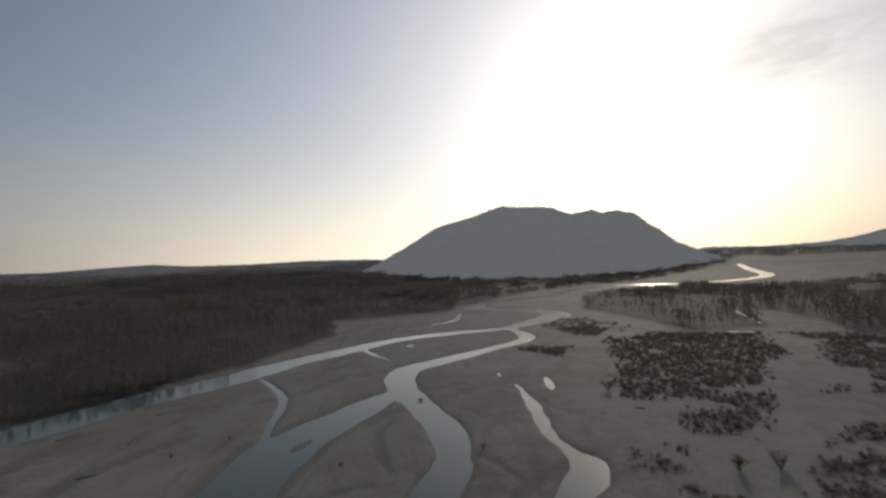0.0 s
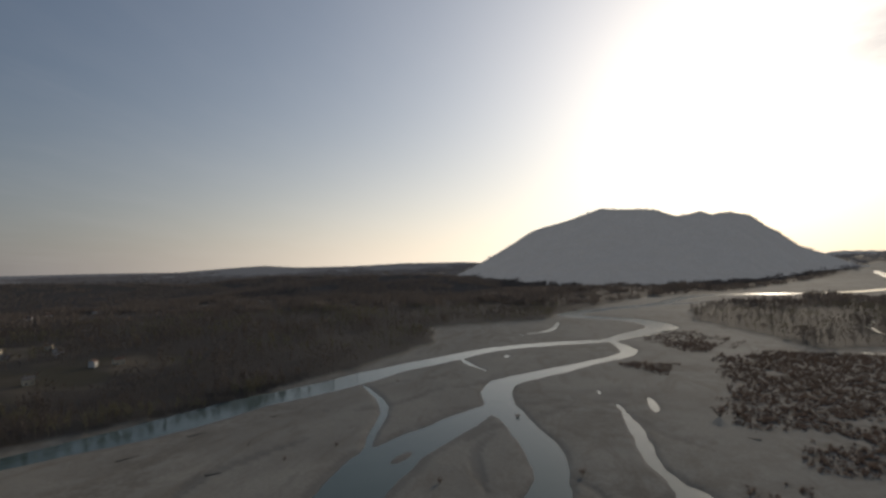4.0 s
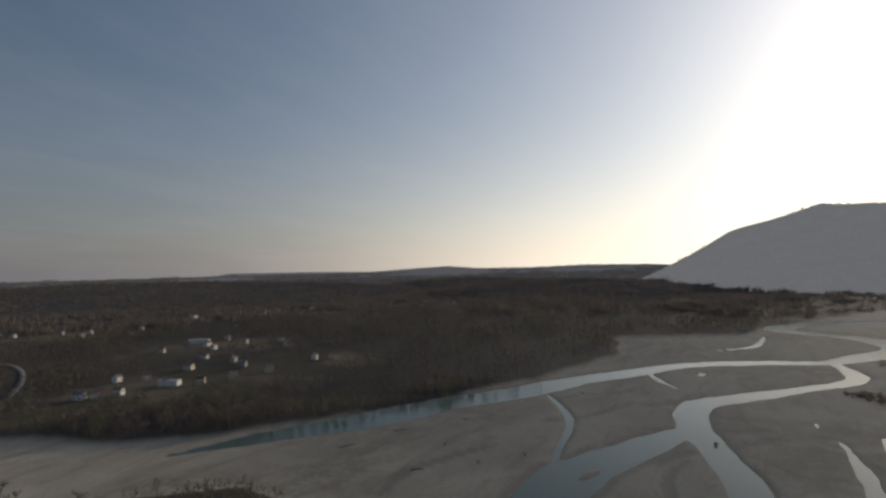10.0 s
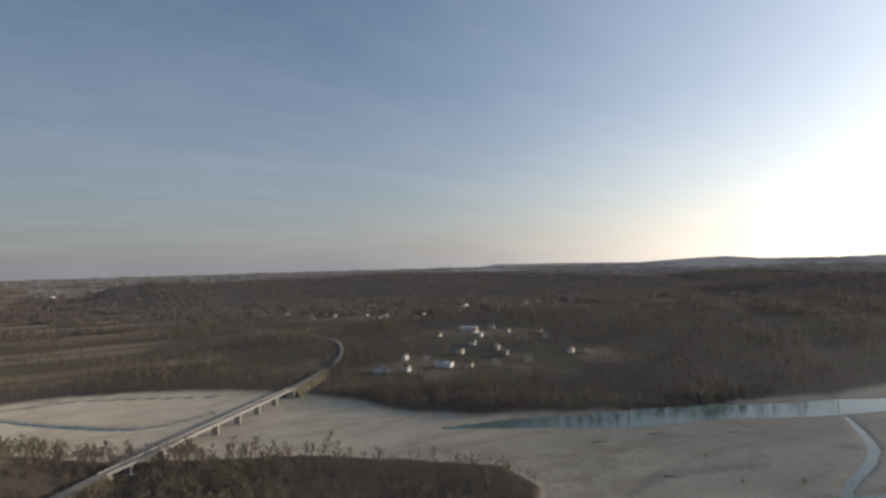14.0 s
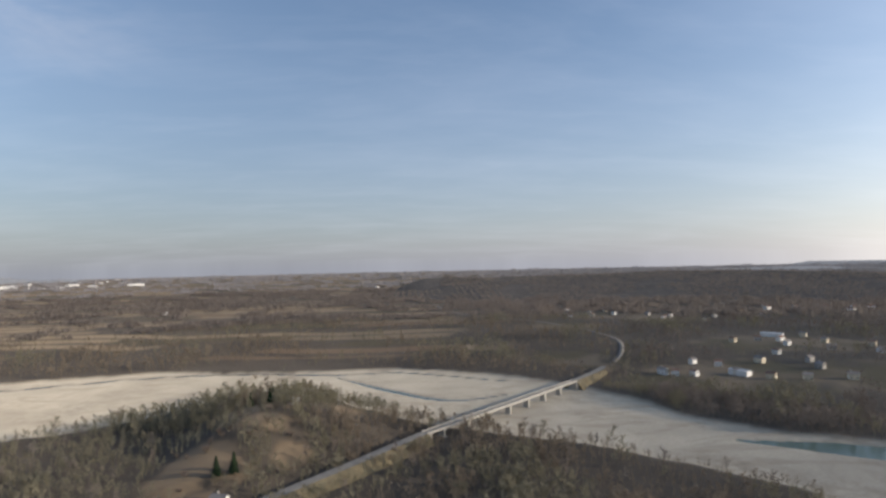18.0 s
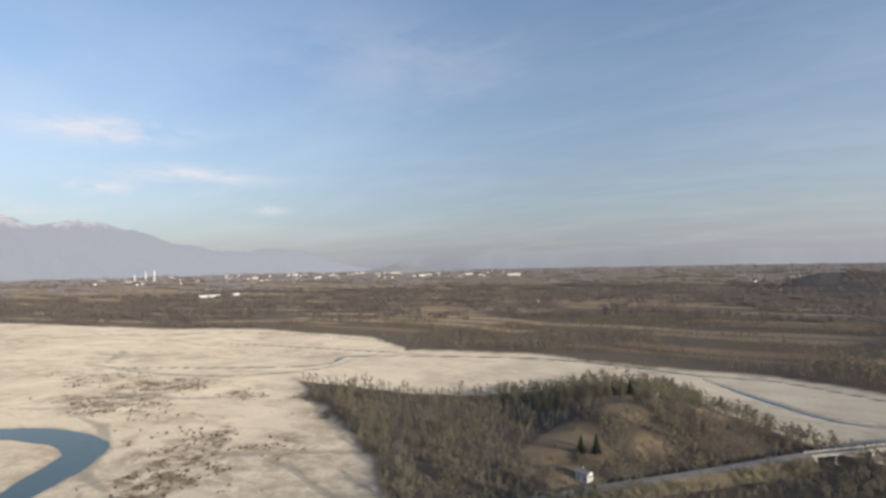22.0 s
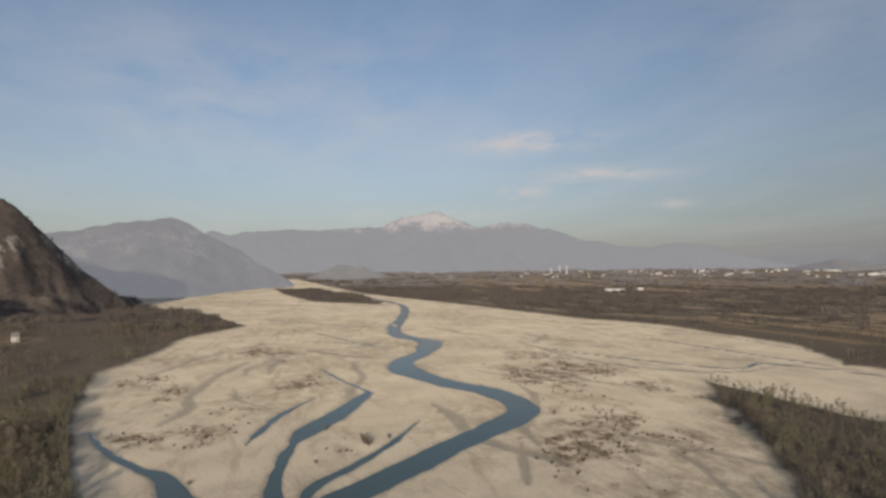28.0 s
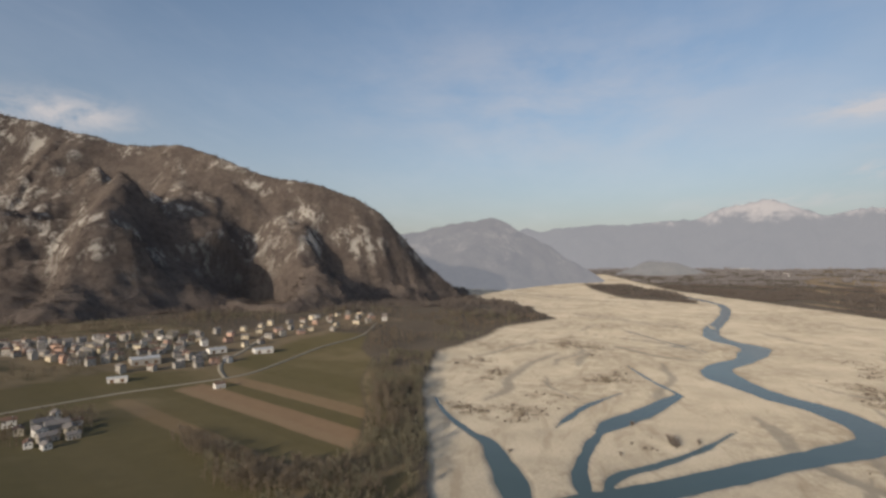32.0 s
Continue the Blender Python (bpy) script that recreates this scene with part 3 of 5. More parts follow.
def build_ground():
    rings = np.r_[np.array([0.02, 12.0, 40.0, 70.0, 95.0]), 115 * np.exp(np.arange(0, 290) * 0.01295)]
    rings[-1] = 4850
    turns = np.linspace(0, 2 * math.pi, 1150, endpoint=False)
    x, y = (rings[:, None] * np.cos(turns)).ravel(), (rings[:, None] * np.sin(turns)).ravel()
    z = ground_height(x, y)
    count, many = len(turns), len(rings)
    i, j = np.meshgrid(np.arange(many - 1), np.arange(count), indexing="ij")
    k = (j + 1) % count
    faces = np.stack([i * count + j, (i + 1) * count + j, (i + 1) * count + k, i * count + k], -1).reshape(-1, 4)
    me = mesh_from("ground", np.stack([x, y, z], -1), faces)
    open_bed = bed_share(x, y)
    grass, soil, straw = land_use(x, y)
    brush = scrub_share(x, y)
    mask(me, "gravel", open_bed)
    # low hollows are damp; the x, y term paints the backlit dimness downstream
    mask(me, "damp_and_backlit", open_bed * np.clip(smooth(0.02, -0.22, z - lift(np.hypot(x, y))) + 0.55 * smooth(60, 360, x) * smooth(520, 280, y), 0, 1))
    mask(me, "scrub", np.clip(brush + 0.45 * smooth(-0.1, 0.4, fbm(x, y, 130, 95, 4)), 0, 1))
    mask(me, "grass", grass)
    mask(me, "soil", soil)
    mask(me, "straw", straw)
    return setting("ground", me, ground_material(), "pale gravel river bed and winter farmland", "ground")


ground = build_ground()

def build_water():
    rings = np.r_[0.02, np.linspace(100, 2300, 12), np.linspace(2400, 4840, 24)]
    turns = np.linspace(0, 2 * math.pi, 120, endpoint=False)
    x, y = (rings[:, None] * np.cos(turns)).ravel(), (rings[:, None] * np.sin(turns)).ravel()
    i, j = np.meshgrid(np.arange(len(rings) - 1), np.arange(120), indexing="ij")
    k = (j + 1) % 120
    faces = np.stack([i * 120 + j, (i + 1) * 120 + j, (i + 1) * 120 + k, i * 120 + k], -1).reshape(-1, 4)
    me = mesh_from("water", np.stack([x, y, LEVEL + lift(np.hypot(x, y))], -1), faces)
    return setting("water", me, water_material(), "teal shallow braided river water between gravel bars", "water")


water = build_water()


# mountains and hills
def build_hill(name, ridge, slope, step, rough, size, mat, label, category="mountain", foot=-20, power=1.0, gully=0.0, seed=5, spur=0.0, jag=0.0, ribs=(), gorges=()):
    """A range: a ridge line of (x, y, z) whose flanks fall off on both sides, broken by gullies."""
    ridge = [tuple(p) for p in ridge]
    top = max(p[2] for p in ridge)
    reach = top / slope * 1.25
    xs = np.arange(min(p[0] for p in ridge) - reach, max(p[0] for p in ridge) + reach, step)
    ys = np.arange(min(p[1] for p in ridge) - reach, max(p[1] for p in ridge) + reach, step)
    x, y = [a.ravel() for a in np.meshgrid(xs, ys, indexing="ij")]
    warp = fbm(x, y, size * 2.5, seed + 50, 3) * size * 0.4
    d, s = along(x + warp, y + warp * 0.6, ridge)
    crest = np.interp(s, np.arange(len(ridge)), [p[2] for p in ridge])
    fall = slope * d * (1 + 0.25 * fbm(x, y, size * 1.5, seed + 9, 2))
    z = crest * np.exp(-(fall / np.maximum(crest, 30)) ** power) * 1.0 if power > 1.2 else crest - fall
    if ribs:
        off = np.min([along(x, y, rib)[0] for rib in ribs], 0)
        z = z - 70 * smooth(70, 260, off) * smooth(120, 420, d) * smooth(20, 260, z)
    for rib in ribs:
        e, t = along(x + warp * 0.5, y + warp * 0.3, rib)
        z = np.maximum(z, np.interp(t, np.arange(len(rib)), [q[2] for q in rib]) - 0.62 * e)
    away = smooth(0, size * 0.8, d)
    z = z + rough * fbm(x, y, size, seed, 6, 0.55) * (0.10 + 0.9 * away)
    z = z - gully * away * np.abs(fbm(x, y, size * 1.3, seed + 3, 4)) * smooth(0, 120, z)
    for line, deep, broad in gorges:
        e, t = along(x + warp * 0.5, y - warp * 0.4, line)
        z = z - deep * np.exp(-(e / broad) ** 1.3) * smooth(20, 160, z) * smooth(0, 160, d)
    z = z + jag * fbm(x, y, 260, seed + 77, 5, 0.62) * np.exp(-d / 150) * smooth(0, 200, crest)
    z = z + spur * (1 - 2.2 * np.abs(fbm(x, y, size * 2.6, seed + 21, 2))) * smooth(60, 420, d) * smooth(0, 150, z)
    ok = (z > foot) & (np.hypot(x, y) < 4960)
    number = np.where(ok, np.cumsum(ok) - 1, -1).reshape(len(xs), len(ys))
    q = np.stack([number[:-1, :-1], number[1:, :-1], number[1:, 1:], number[:-1, 1:]], -1).reshape(-1, 4)
    q = q[(q >= 0).all(1)]
    me = mesh_from(name, np.stack([x, y, z], -1)[ok], q)
    gx, gy = np.gradient(z.reshape(len(xs), len(ys)), step)
    mask(me, "crag", (smooth(0.4, 0.9, np.hypot(gx, gy)).ravel() * smooth(60, 170, z))[ok])
    HILLSIDES[name] = np.stack([x, y, z], -1)[ok]
    return setting(name, me, mat, label, category)


HILLSIDES = {}
WOODS_BROWN = hill_material("bare_woods_with_crags", (0.118, 0.098, 0.090), (0.178, 0.148, 0.130), (0.47, 0.44, 0.40), 0.9)
# these four carry painted haze: an even glow over the woods and crags
HAZY_WOODS = hill_material("wooded_mountain_haze_glow", (0.14, 0.13, 0.122), (0.21, 0.195, 0.18), (0.3, 0.3, 0.3), 0, 0.42, (0.71, 0.73, 0.77))
HAZY_HILLS = hill_material("wooded_hills_haze_glow", (0.085, 0.072, 0.06), (0.12, 0.10, 0.085), (0.3, 0.3, 0.3), 0, 0.04, (0.70, 0.74, 0.82))
SKYLINE_HILLS = hill_material("skyline_hills_haze_glow", (0.11, 0.105, 0.10), (0.14, 0.13, 0.125), (0.3, 0.3, 0.3), 0, 0.24, (0.70, 0.72, 0.78))
FAR_CRAGS = hill_material("far_crags_haze_glow", (0.06, 0.055, 0.055), (0.09, 0.085, 0.08), (0.22, 0.20, 0.19), 0.5, 0.5, (0.49, 0.52, 0.60))

build_hill("mountain_west", [(-1250, -2700, 560), (-1384, -1961, 654), (-1428, -1866, 631), (-1484, -1758, 591), (-1502, -1607, 556), (-1515, -1454, 534), (-1520, -1300, 518), (-1514, -1229, 488),
                             (-1527, -1130, 442), (-1545, -1016, 402), (-1594, -878, 377), (-1644, -780, 342), (-1692, -698, 291), (-1729, -630, 214), (-1773, -563, 127), (-1815, -493, 60)],
           0.80, 7, 92, 230, WOODS_BROWN, "steep brown wooded mountainside with pale limestone crags", gully=95, spur=75, jag=18,
           gorges=(([(-1334, -979), (-1158, -857), (-993, -719), (-858, -599)], 205, 115), ([(-1160, -1415), (-965, -1249), (-789, -1061), (-659, -950)], 90, 80), ([(-1401, -723), (-1238, -588)], 70, 70)),
           ribs=([(-1441, -1098, 404), (-1393, -872, 304), (-1217, -711, 150), (-927, -613, 11)], [(-1298, -1453, 478), (-1093, -1181, 285), (-837, -1035, 135), (-645, -912, 5)],
                 [(-1576, -747, 275), (-1490, -618, 127), (-1379, -552, 26)]))
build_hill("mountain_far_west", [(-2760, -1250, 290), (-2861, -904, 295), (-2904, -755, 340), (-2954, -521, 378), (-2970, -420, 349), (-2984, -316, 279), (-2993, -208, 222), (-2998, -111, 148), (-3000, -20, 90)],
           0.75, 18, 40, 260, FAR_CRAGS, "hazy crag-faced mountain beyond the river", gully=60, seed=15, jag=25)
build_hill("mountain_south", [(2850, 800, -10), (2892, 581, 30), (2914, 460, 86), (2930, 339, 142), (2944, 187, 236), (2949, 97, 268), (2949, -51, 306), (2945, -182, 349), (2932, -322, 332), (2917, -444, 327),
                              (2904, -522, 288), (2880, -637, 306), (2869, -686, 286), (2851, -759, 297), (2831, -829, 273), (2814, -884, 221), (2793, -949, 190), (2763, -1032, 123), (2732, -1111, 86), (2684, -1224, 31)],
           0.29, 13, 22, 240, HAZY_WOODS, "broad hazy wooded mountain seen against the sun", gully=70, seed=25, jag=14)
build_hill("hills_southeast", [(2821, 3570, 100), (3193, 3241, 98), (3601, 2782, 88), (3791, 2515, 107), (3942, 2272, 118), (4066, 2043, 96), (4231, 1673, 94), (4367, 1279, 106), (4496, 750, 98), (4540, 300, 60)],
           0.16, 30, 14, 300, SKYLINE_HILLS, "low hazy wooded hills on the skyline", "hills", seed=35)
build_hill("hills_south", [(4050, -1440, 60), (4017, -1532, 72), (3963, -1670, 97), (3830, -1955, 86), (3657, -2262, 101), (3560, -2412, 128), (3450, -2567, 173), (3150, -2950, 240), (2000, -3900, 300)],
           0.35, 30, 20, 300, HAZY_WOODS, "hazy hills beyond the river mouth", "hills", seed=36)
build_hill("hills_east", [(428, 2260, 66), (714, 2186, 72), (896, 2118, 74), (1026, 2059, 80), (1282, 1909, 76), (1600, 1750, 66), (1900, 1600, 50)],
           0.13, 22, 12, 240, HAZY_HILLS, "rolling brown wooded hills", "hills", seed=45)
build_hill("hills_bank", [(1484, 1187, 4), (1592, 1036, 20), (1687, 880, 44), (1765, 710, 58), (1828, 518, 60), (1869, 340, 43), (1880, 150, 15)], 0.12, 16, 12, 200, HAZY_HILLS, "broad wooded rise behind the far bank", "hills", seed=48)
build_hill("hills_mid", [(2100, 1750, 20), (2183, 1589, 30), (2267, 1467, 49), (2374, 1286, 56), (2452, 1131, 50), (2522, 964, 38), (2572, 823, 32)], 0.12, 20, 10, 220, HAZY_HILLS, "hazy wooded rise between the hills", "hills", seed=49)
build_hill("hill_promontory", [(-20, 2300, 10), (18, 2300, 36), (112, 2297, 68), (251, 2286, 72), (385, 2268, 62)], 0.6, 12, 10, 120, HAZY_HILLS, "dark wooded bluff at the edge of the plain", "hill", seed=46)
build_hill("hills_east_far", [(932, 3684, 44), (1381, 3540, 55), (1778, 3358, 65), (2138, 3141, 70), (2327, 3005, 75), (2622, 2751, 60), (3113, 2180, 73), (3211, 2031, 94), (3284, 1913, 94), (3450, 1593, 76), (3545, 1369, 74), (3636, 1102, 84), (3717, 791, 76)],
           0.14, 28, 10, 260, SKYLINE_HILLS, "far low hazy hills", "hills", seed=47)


def snow_material():
    """The far range: haze painted as blue-grey emission over dark flanks, under sunlit snow."""
    m, n, b = material("far_snowy_range_haze_glow")
    p = place_of(n)
    sep = n.tree.nodes.new("ShaderNodeSeparateXYZ")
    n.link(p, sep.inputs[0])
    line = n.math("ADD", sep.outputs["Z"], n.math("MULTIPLY", n.noise(p, 0.007, 7, 0.75), 520.0))
    snow = n.math("MULTIPLY", n.math("SUBTRACT", line, 690.0), 0.012, True)
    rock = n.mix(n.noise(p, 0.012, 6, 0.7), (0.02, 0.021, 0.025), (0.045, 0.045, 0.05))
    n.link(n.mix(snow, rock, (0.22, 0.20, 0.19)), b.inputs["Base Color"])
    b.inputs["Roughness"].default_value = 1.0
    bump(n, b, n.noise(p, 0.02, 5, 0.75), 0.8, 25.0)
    # this glow is the haze, set close to the horizon sky's tone
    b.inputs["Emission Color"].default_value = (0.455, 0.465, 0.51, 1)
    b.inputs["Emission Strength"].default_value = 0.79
    return m


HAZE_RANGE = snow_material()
# same painted haze glow for the low hills on the plain
FAR_LOW = hill_material("far_low_hills_haze_glow", (0.12, 0.12, 0.12), (0.16, 0.155, 0.15), (0.3, 0.3, 0.3), 0, 0.22, (0.55, 0.60, 0.70))
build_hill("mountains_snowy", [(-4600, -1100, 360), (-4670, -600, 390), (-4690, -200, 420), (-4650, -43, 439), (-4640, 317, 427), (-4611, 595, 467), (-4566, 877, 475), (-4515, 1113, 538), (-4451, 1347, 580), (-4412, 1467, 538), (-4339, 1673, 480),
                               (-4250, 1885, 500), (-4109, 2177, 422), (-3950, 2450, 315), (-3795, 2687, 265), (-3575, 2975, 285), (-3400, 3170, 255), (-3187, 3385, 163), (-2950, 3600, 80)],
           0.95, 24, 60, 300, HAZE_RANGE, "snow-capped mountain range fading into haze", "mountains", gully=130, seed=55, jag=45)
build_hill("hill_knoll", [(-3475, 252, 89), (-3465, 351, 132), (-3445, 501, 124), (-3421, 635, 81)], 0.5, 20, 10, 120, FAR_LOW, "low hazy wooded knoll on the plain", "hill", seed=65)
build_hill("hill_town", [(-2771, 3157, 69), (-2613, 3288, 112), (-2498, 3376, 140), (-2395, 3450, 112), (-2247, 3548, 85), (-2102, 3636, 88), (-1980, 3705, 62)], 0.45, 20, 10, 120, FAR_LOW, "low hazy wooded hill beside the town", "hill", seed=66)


# trees: winter wood as many small limbs and twigs
def bark_material(name, a, b2, c, sheer=0.0):
    m, n, b = material(name)
    p = place_of(n)
    per = n.tree.nodes.new("ShaderNodeNewGeometry").outputs["Random Per Island"]
    tone = n.mix(n.ramp(n.noise(p, 0.035, 3, 0.6), (0.3, 0.0), (0.7, 1.0)), a, b2)
    tone = n.mix(n.math("MULTIPLY", per, 0.6), tone, c)
    n.link(tone, b.inputs["Base Color"])
    b.inputs["Roughness"].default_value = 0.95
    b.inputs["Specular IOR Level"].default_value = 0.05
    if sheer:  # thin twigs let the light of the low sun through
        thin = n.tree.nodes.new("ShaderNodeBsdfTranslucent")
        n.link(tone, thin.inputs["Color"])
        both = n.add("ShaderNodeMixShader", Fac=sheer)
        both.inputs[0].default_value = sheer
        n.link(b.outputs[0], both.inputs[1])
        n.link(thin.outputs[0], both.inputs[2])
        n.link(both.outputs[0], n.tree.nodes["Material Output"].inputs[0])
    return m


TWIGS = bark_material("bare_winter_twigs", (0.20, 0.168, 0.145), (0.26, 0.222, 0.19), (0.15, 0.128, 0.11), 0.26)
# lighter copy of the bare twigs: front light put into the colour
TWIGS_LIT = bark_material("lit_side_brown_twigs", (0.22, 0.178, 0.135), (0.29, 0.238, 0.18), (0.15, 0.122, 0.092), 0.3)
TWIGS_GREY = bark_material("grey_willow_twigs", (0.225, 0.205, 0.145), (0.30, 0.272, 0.19), (0.125, 0.112, 0.08), 0.3)
BARK = bark_material("grey_brown_bark", (0.13, 0.11, 0.09), (0.19, 0.17, 0.14), (0.09, 0.075, 0.06))
NEEDLES = bark_material("dark_conifer_needles", (0.020, 0.032, 0.018), (0.030, 0.045, 0.022), (0.014, 0.022, 0.013))
# greyer twig tint stands in for haze over the far woods
FAR_TWIGS = bark_material("far_woods_haze_tint", (0.20, 0.168, 0.145), (0.255, 0.215, 0.185), (0.16, 0.135, 0.118), 0.5)
# the farthest woods emit a grey-blue glow in place of haze
HORIZON_WOODS = bark_material("horizon_woods_haze_glow", (0.15, 0.13, 0.12), (0.19, 0.165, 0.15), (0.13, 0.115, 0.105))
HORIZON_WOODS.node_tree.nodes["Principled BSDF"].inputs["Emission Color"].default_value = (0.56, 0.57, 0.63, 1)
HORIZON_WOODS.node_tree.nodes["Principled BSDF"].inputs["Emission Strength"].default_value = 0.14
SCRUB = bark_material("dry_scrub_stems", (0.20, 0.155, 0.125), (0.26, 0.20, 0.165), (0.13, 0.10, 0.082), 0.4)


def spike(base, tip, width, sides=3):
    """A thin tapered limb."""
    base, tip = np.array(base, float), np.array(tip, float)
    way = tip - base
    side = np.cross(way, (0.31, 0.52, 0.79))
    side /= np.linalg.norm(side) + 1e-9
    other = np.cross(way, side)
    other /= np.linalg.norm(other) + 1e-9
    v = [base + width * (math.cos(6.283 * k / sides) * side + math.sin(6.283 * k / sides) * other) for k in range(sides)] + [tip]
    return v, [(k, (k + 1) % sides, sides) for k in range(sides)]


def gather(pieces):
    verts, faces, at = [], [], 0
    for v, f in pieces:
        verts += list(v)
        faces += [tuple(i + at for i in q) for q in f]
        at += len(v)
    return np.array(verts, float), np.array(faces, int)


def bare_tree(rng, limbs, twigs, spread, thick, low=0.25):
    """A leafless tree of height 1: trunk, limbs and twigs, as three sets of verts and faces."""
    trunk = gather([spike((0, 0, 0), (rng.uniform(-.03, .03), rng.uniform(-.03, .03), 0.93), 0.015, 4)])
    arms, ends = [], []
    for k in range(limbs):
        h = low + (0.86 - low) * (k + rng.random()) / limbs
        a = rng.uniform(0, 6.283)
        out = spread * (1.05 - 0.75 * (h - low) / (1 - low)) * rng.uniform(0.7, 1.15)
        tip = (math.cos(a) * out, math.sin(a) * out, min(h + rng.uniform(0.12, 0.30), 0.98))
        arms.append(spike((0, 0, h), tip, 0.007))
        ends.append(((0, 0, h), tip))
    fine = []
    for k in range(twigs):
        b, t = ends[k % len(ends)]
        s = rng.uniform(0.25, 1.0)
        root = np.array(b) + (np.array(t) - b) * s
        way = np.array([rng.gauss(0, 1), rng.gauss(0, 1), rng.uniform(0.2, 1.6)])
        way /= np.linalg.norm(way)
        tip = root + way * rng.uniform(0.08, 0.2)
        side = np.cross(way, (rng.gauss(0, 1), rng.gauss(0, 1), rng.gauss(0, 1)))
        side = side / (np.linalg.norm(side) + 1e-9) * thick
        fine.append(([root - side, root + side, tip], [(0, 1, 2)]))
    return trunk, gather(arms), gather(fine)


def joined(*sets):
    return gather([(v, f) for v, f in sets])


rng = random.Random(7)
NEAR_TREES = [joined(*bare_tree(rng, 6, 76, rng.uniform(0.22, 0.33), 0.015)) for _ in range(7)]
MID_TREES = [joined(*bare_tree(rng, 2, 18, rng.uniform(0.24, 0.36), 0.040)) for _ in range(6)]
FAR_CLUMPS = []
for _ in range(6):  # a few crowns standing together
    pieces = []
    for k in range(21):
        c, a = np.array([rng.gauss(0, .34), rng.gauss(0, .34), 0]), rng.uniform(0, 6.283)
        side = np.array([math.cos(a), math.sin(a), 0]) * rng.uniform(0.035, 0.075)
        low, top = rng.uniform(0.0, 0.3), rng.uniform(0.55, 1.0) * (1.05 - 0.35 * np.hypot(*c[:2]))
        pieces.append(([c - side + (0, 0, low), c + side + (0, 0, low + 0.1), c + (rng.uniform(-.12, .12), rng.uniform(-.12, .12), top)], [(0, 1, 2)]))
    FAR_CLUMPS.append(gather(pieces))
SHRUBS = []
for _ in range(5):
    pieces = []
    for k in range(28):
        a, o = rng.uniform(0, 6.283), rng.uniform(0.0, 0.8)
        root = np.array([math.cos(a) * o * 0.7, math.sin(a) * o * 0.7, rng.uniform(0, 0.25)])
        tip = root + (rng.gauss(0, 0.22), rng.gauss(0, 0.22), rng.uniform(0.3, 0.75) * (1.15 - 0.6 * o))
        t = rng.uniform(0, 6.283)
        side = np.array([math.cos(t), math.sin(t), rng.uniform(-.2, .2)]) * 0.06
        pieces.append(([root - side, root + side, tip], [(0, 1, 2)]))
    SHRUBS.append(gather(pieces))


def planted(name, models, x, y, z, heights, mat, label, category="woods", soft=False, spread=1.0):
    """One mesh of many plants, each turned and sized on its own."""
    if not len(x):
        return None
    r = np.random.RandomState(len(x))
    which, turn = r.randint(0, len(models), len(x)), r.uniform(0, 6.283, len(x))
    wide = r.uniform(0.8, 1.25, len(x)) * spread
    vs, fs, at = [], [], 0
    for k, (v, f) in enumerate(models):
        m = which == k
        c, s, h, w = np.cos(turn[m]), np.sin(turn[m]), heights[m], wide[m]
        px = (v[None, :, 0] * c[:, None] - v[None, :, 1] * s[:, None]) * (h * w)[:, None] + x[m][:, None]
        py = (v[None, :, 0] * s[:, None] + v[None, :, 1] * c[:, None]) * (h * w)[:, None] + y[m][:, None]
        pz = v[None, :, 2] * h[:, None] + z[m][:, None] - 0.1
        vs.append(np.stack([px, py, pz], -1).reshape(-1, 3))
        fs.append((f[None] + (np.arange(m.sum()) * len(v))[:, None, None]).reshape(-1, 3) + at)
        at += m.sum() * len(v)
    me = mesh_from(name, np.concatenate(vs), np.concatenate(fs), soft)
    me.materials.append(mat)
    return tagged(new(name, me), label, category, "", "stuff")


FIELD_ROW = [(-285, -309), (-263, -280), (-251, -252), (-230, -232), (-228, -199), (-237, -170)]


def wooded(x, y):
    """How likely trees stand here, 0 to 1."""
    r = np.hypot(x, y)
    open_bed = bed_share(x, y)
    grass, soil, straw = land_use(x, y)
    w, u = west_sheet(x, y)
    bank = (w < -76) & (w > -463) & (u < -170)
    strip = bank & (inside(x, y, FIELDS_WEST) < 0)
    share = (1 - open_bed) * (1 - np.where(strip, 0, np.clip(grass + soil + straw, 0, 1)) * 0.97)
    share = np.where(inside(x, y, FIELDS_WEST) > 0, smooth(8, 3, np.minimum(along(x, y, FIELD_ROW)[0] - 4 - 13 * smooth(-250, -205, y), np.abs(np.hypot(x + 266, y + 418) - 30) - 3)) * 0.9, share * smooth(0, 6, -inside(x, y, FIELDS_WEST)))
    for cx, cy, rad in CLEARINGS:
        share = share * smooth(rad * 0.75, rad * 1.2, np.hypot(x - cx, y - cy) + 0.7 * rad * fbm(x, y, 20, 5, 4))
    for hx, hy in EAST_HOMES:  # cleared round each house and towards the camera, to keep it in view
        share = share * smooth(8, 24, np.hypot(x - hx + 7, y - hy + 10))
    for line in (ROAD, BRIDGE, ROAD_EAST):
        share = share * smooth(3.8, 5.5, along(x, y, line)[0])
    share = share * (1 - 0.4 * smooth(-5, 5, inside(x, y, VILLAGE)))
    share = share * smooth(-0.42, -0.05, fbm(x, y, 90, 121, 3) + 0.45 * (r < 560) + 0.3 * ((x > 180) & (y > -650)))
    thin = smooth(-0.15, 0.18, fbm(x, y, 24, 125, 3))
    share = share * np.where(bank, 0.22 + 0.78 * thin, 1)
    return share


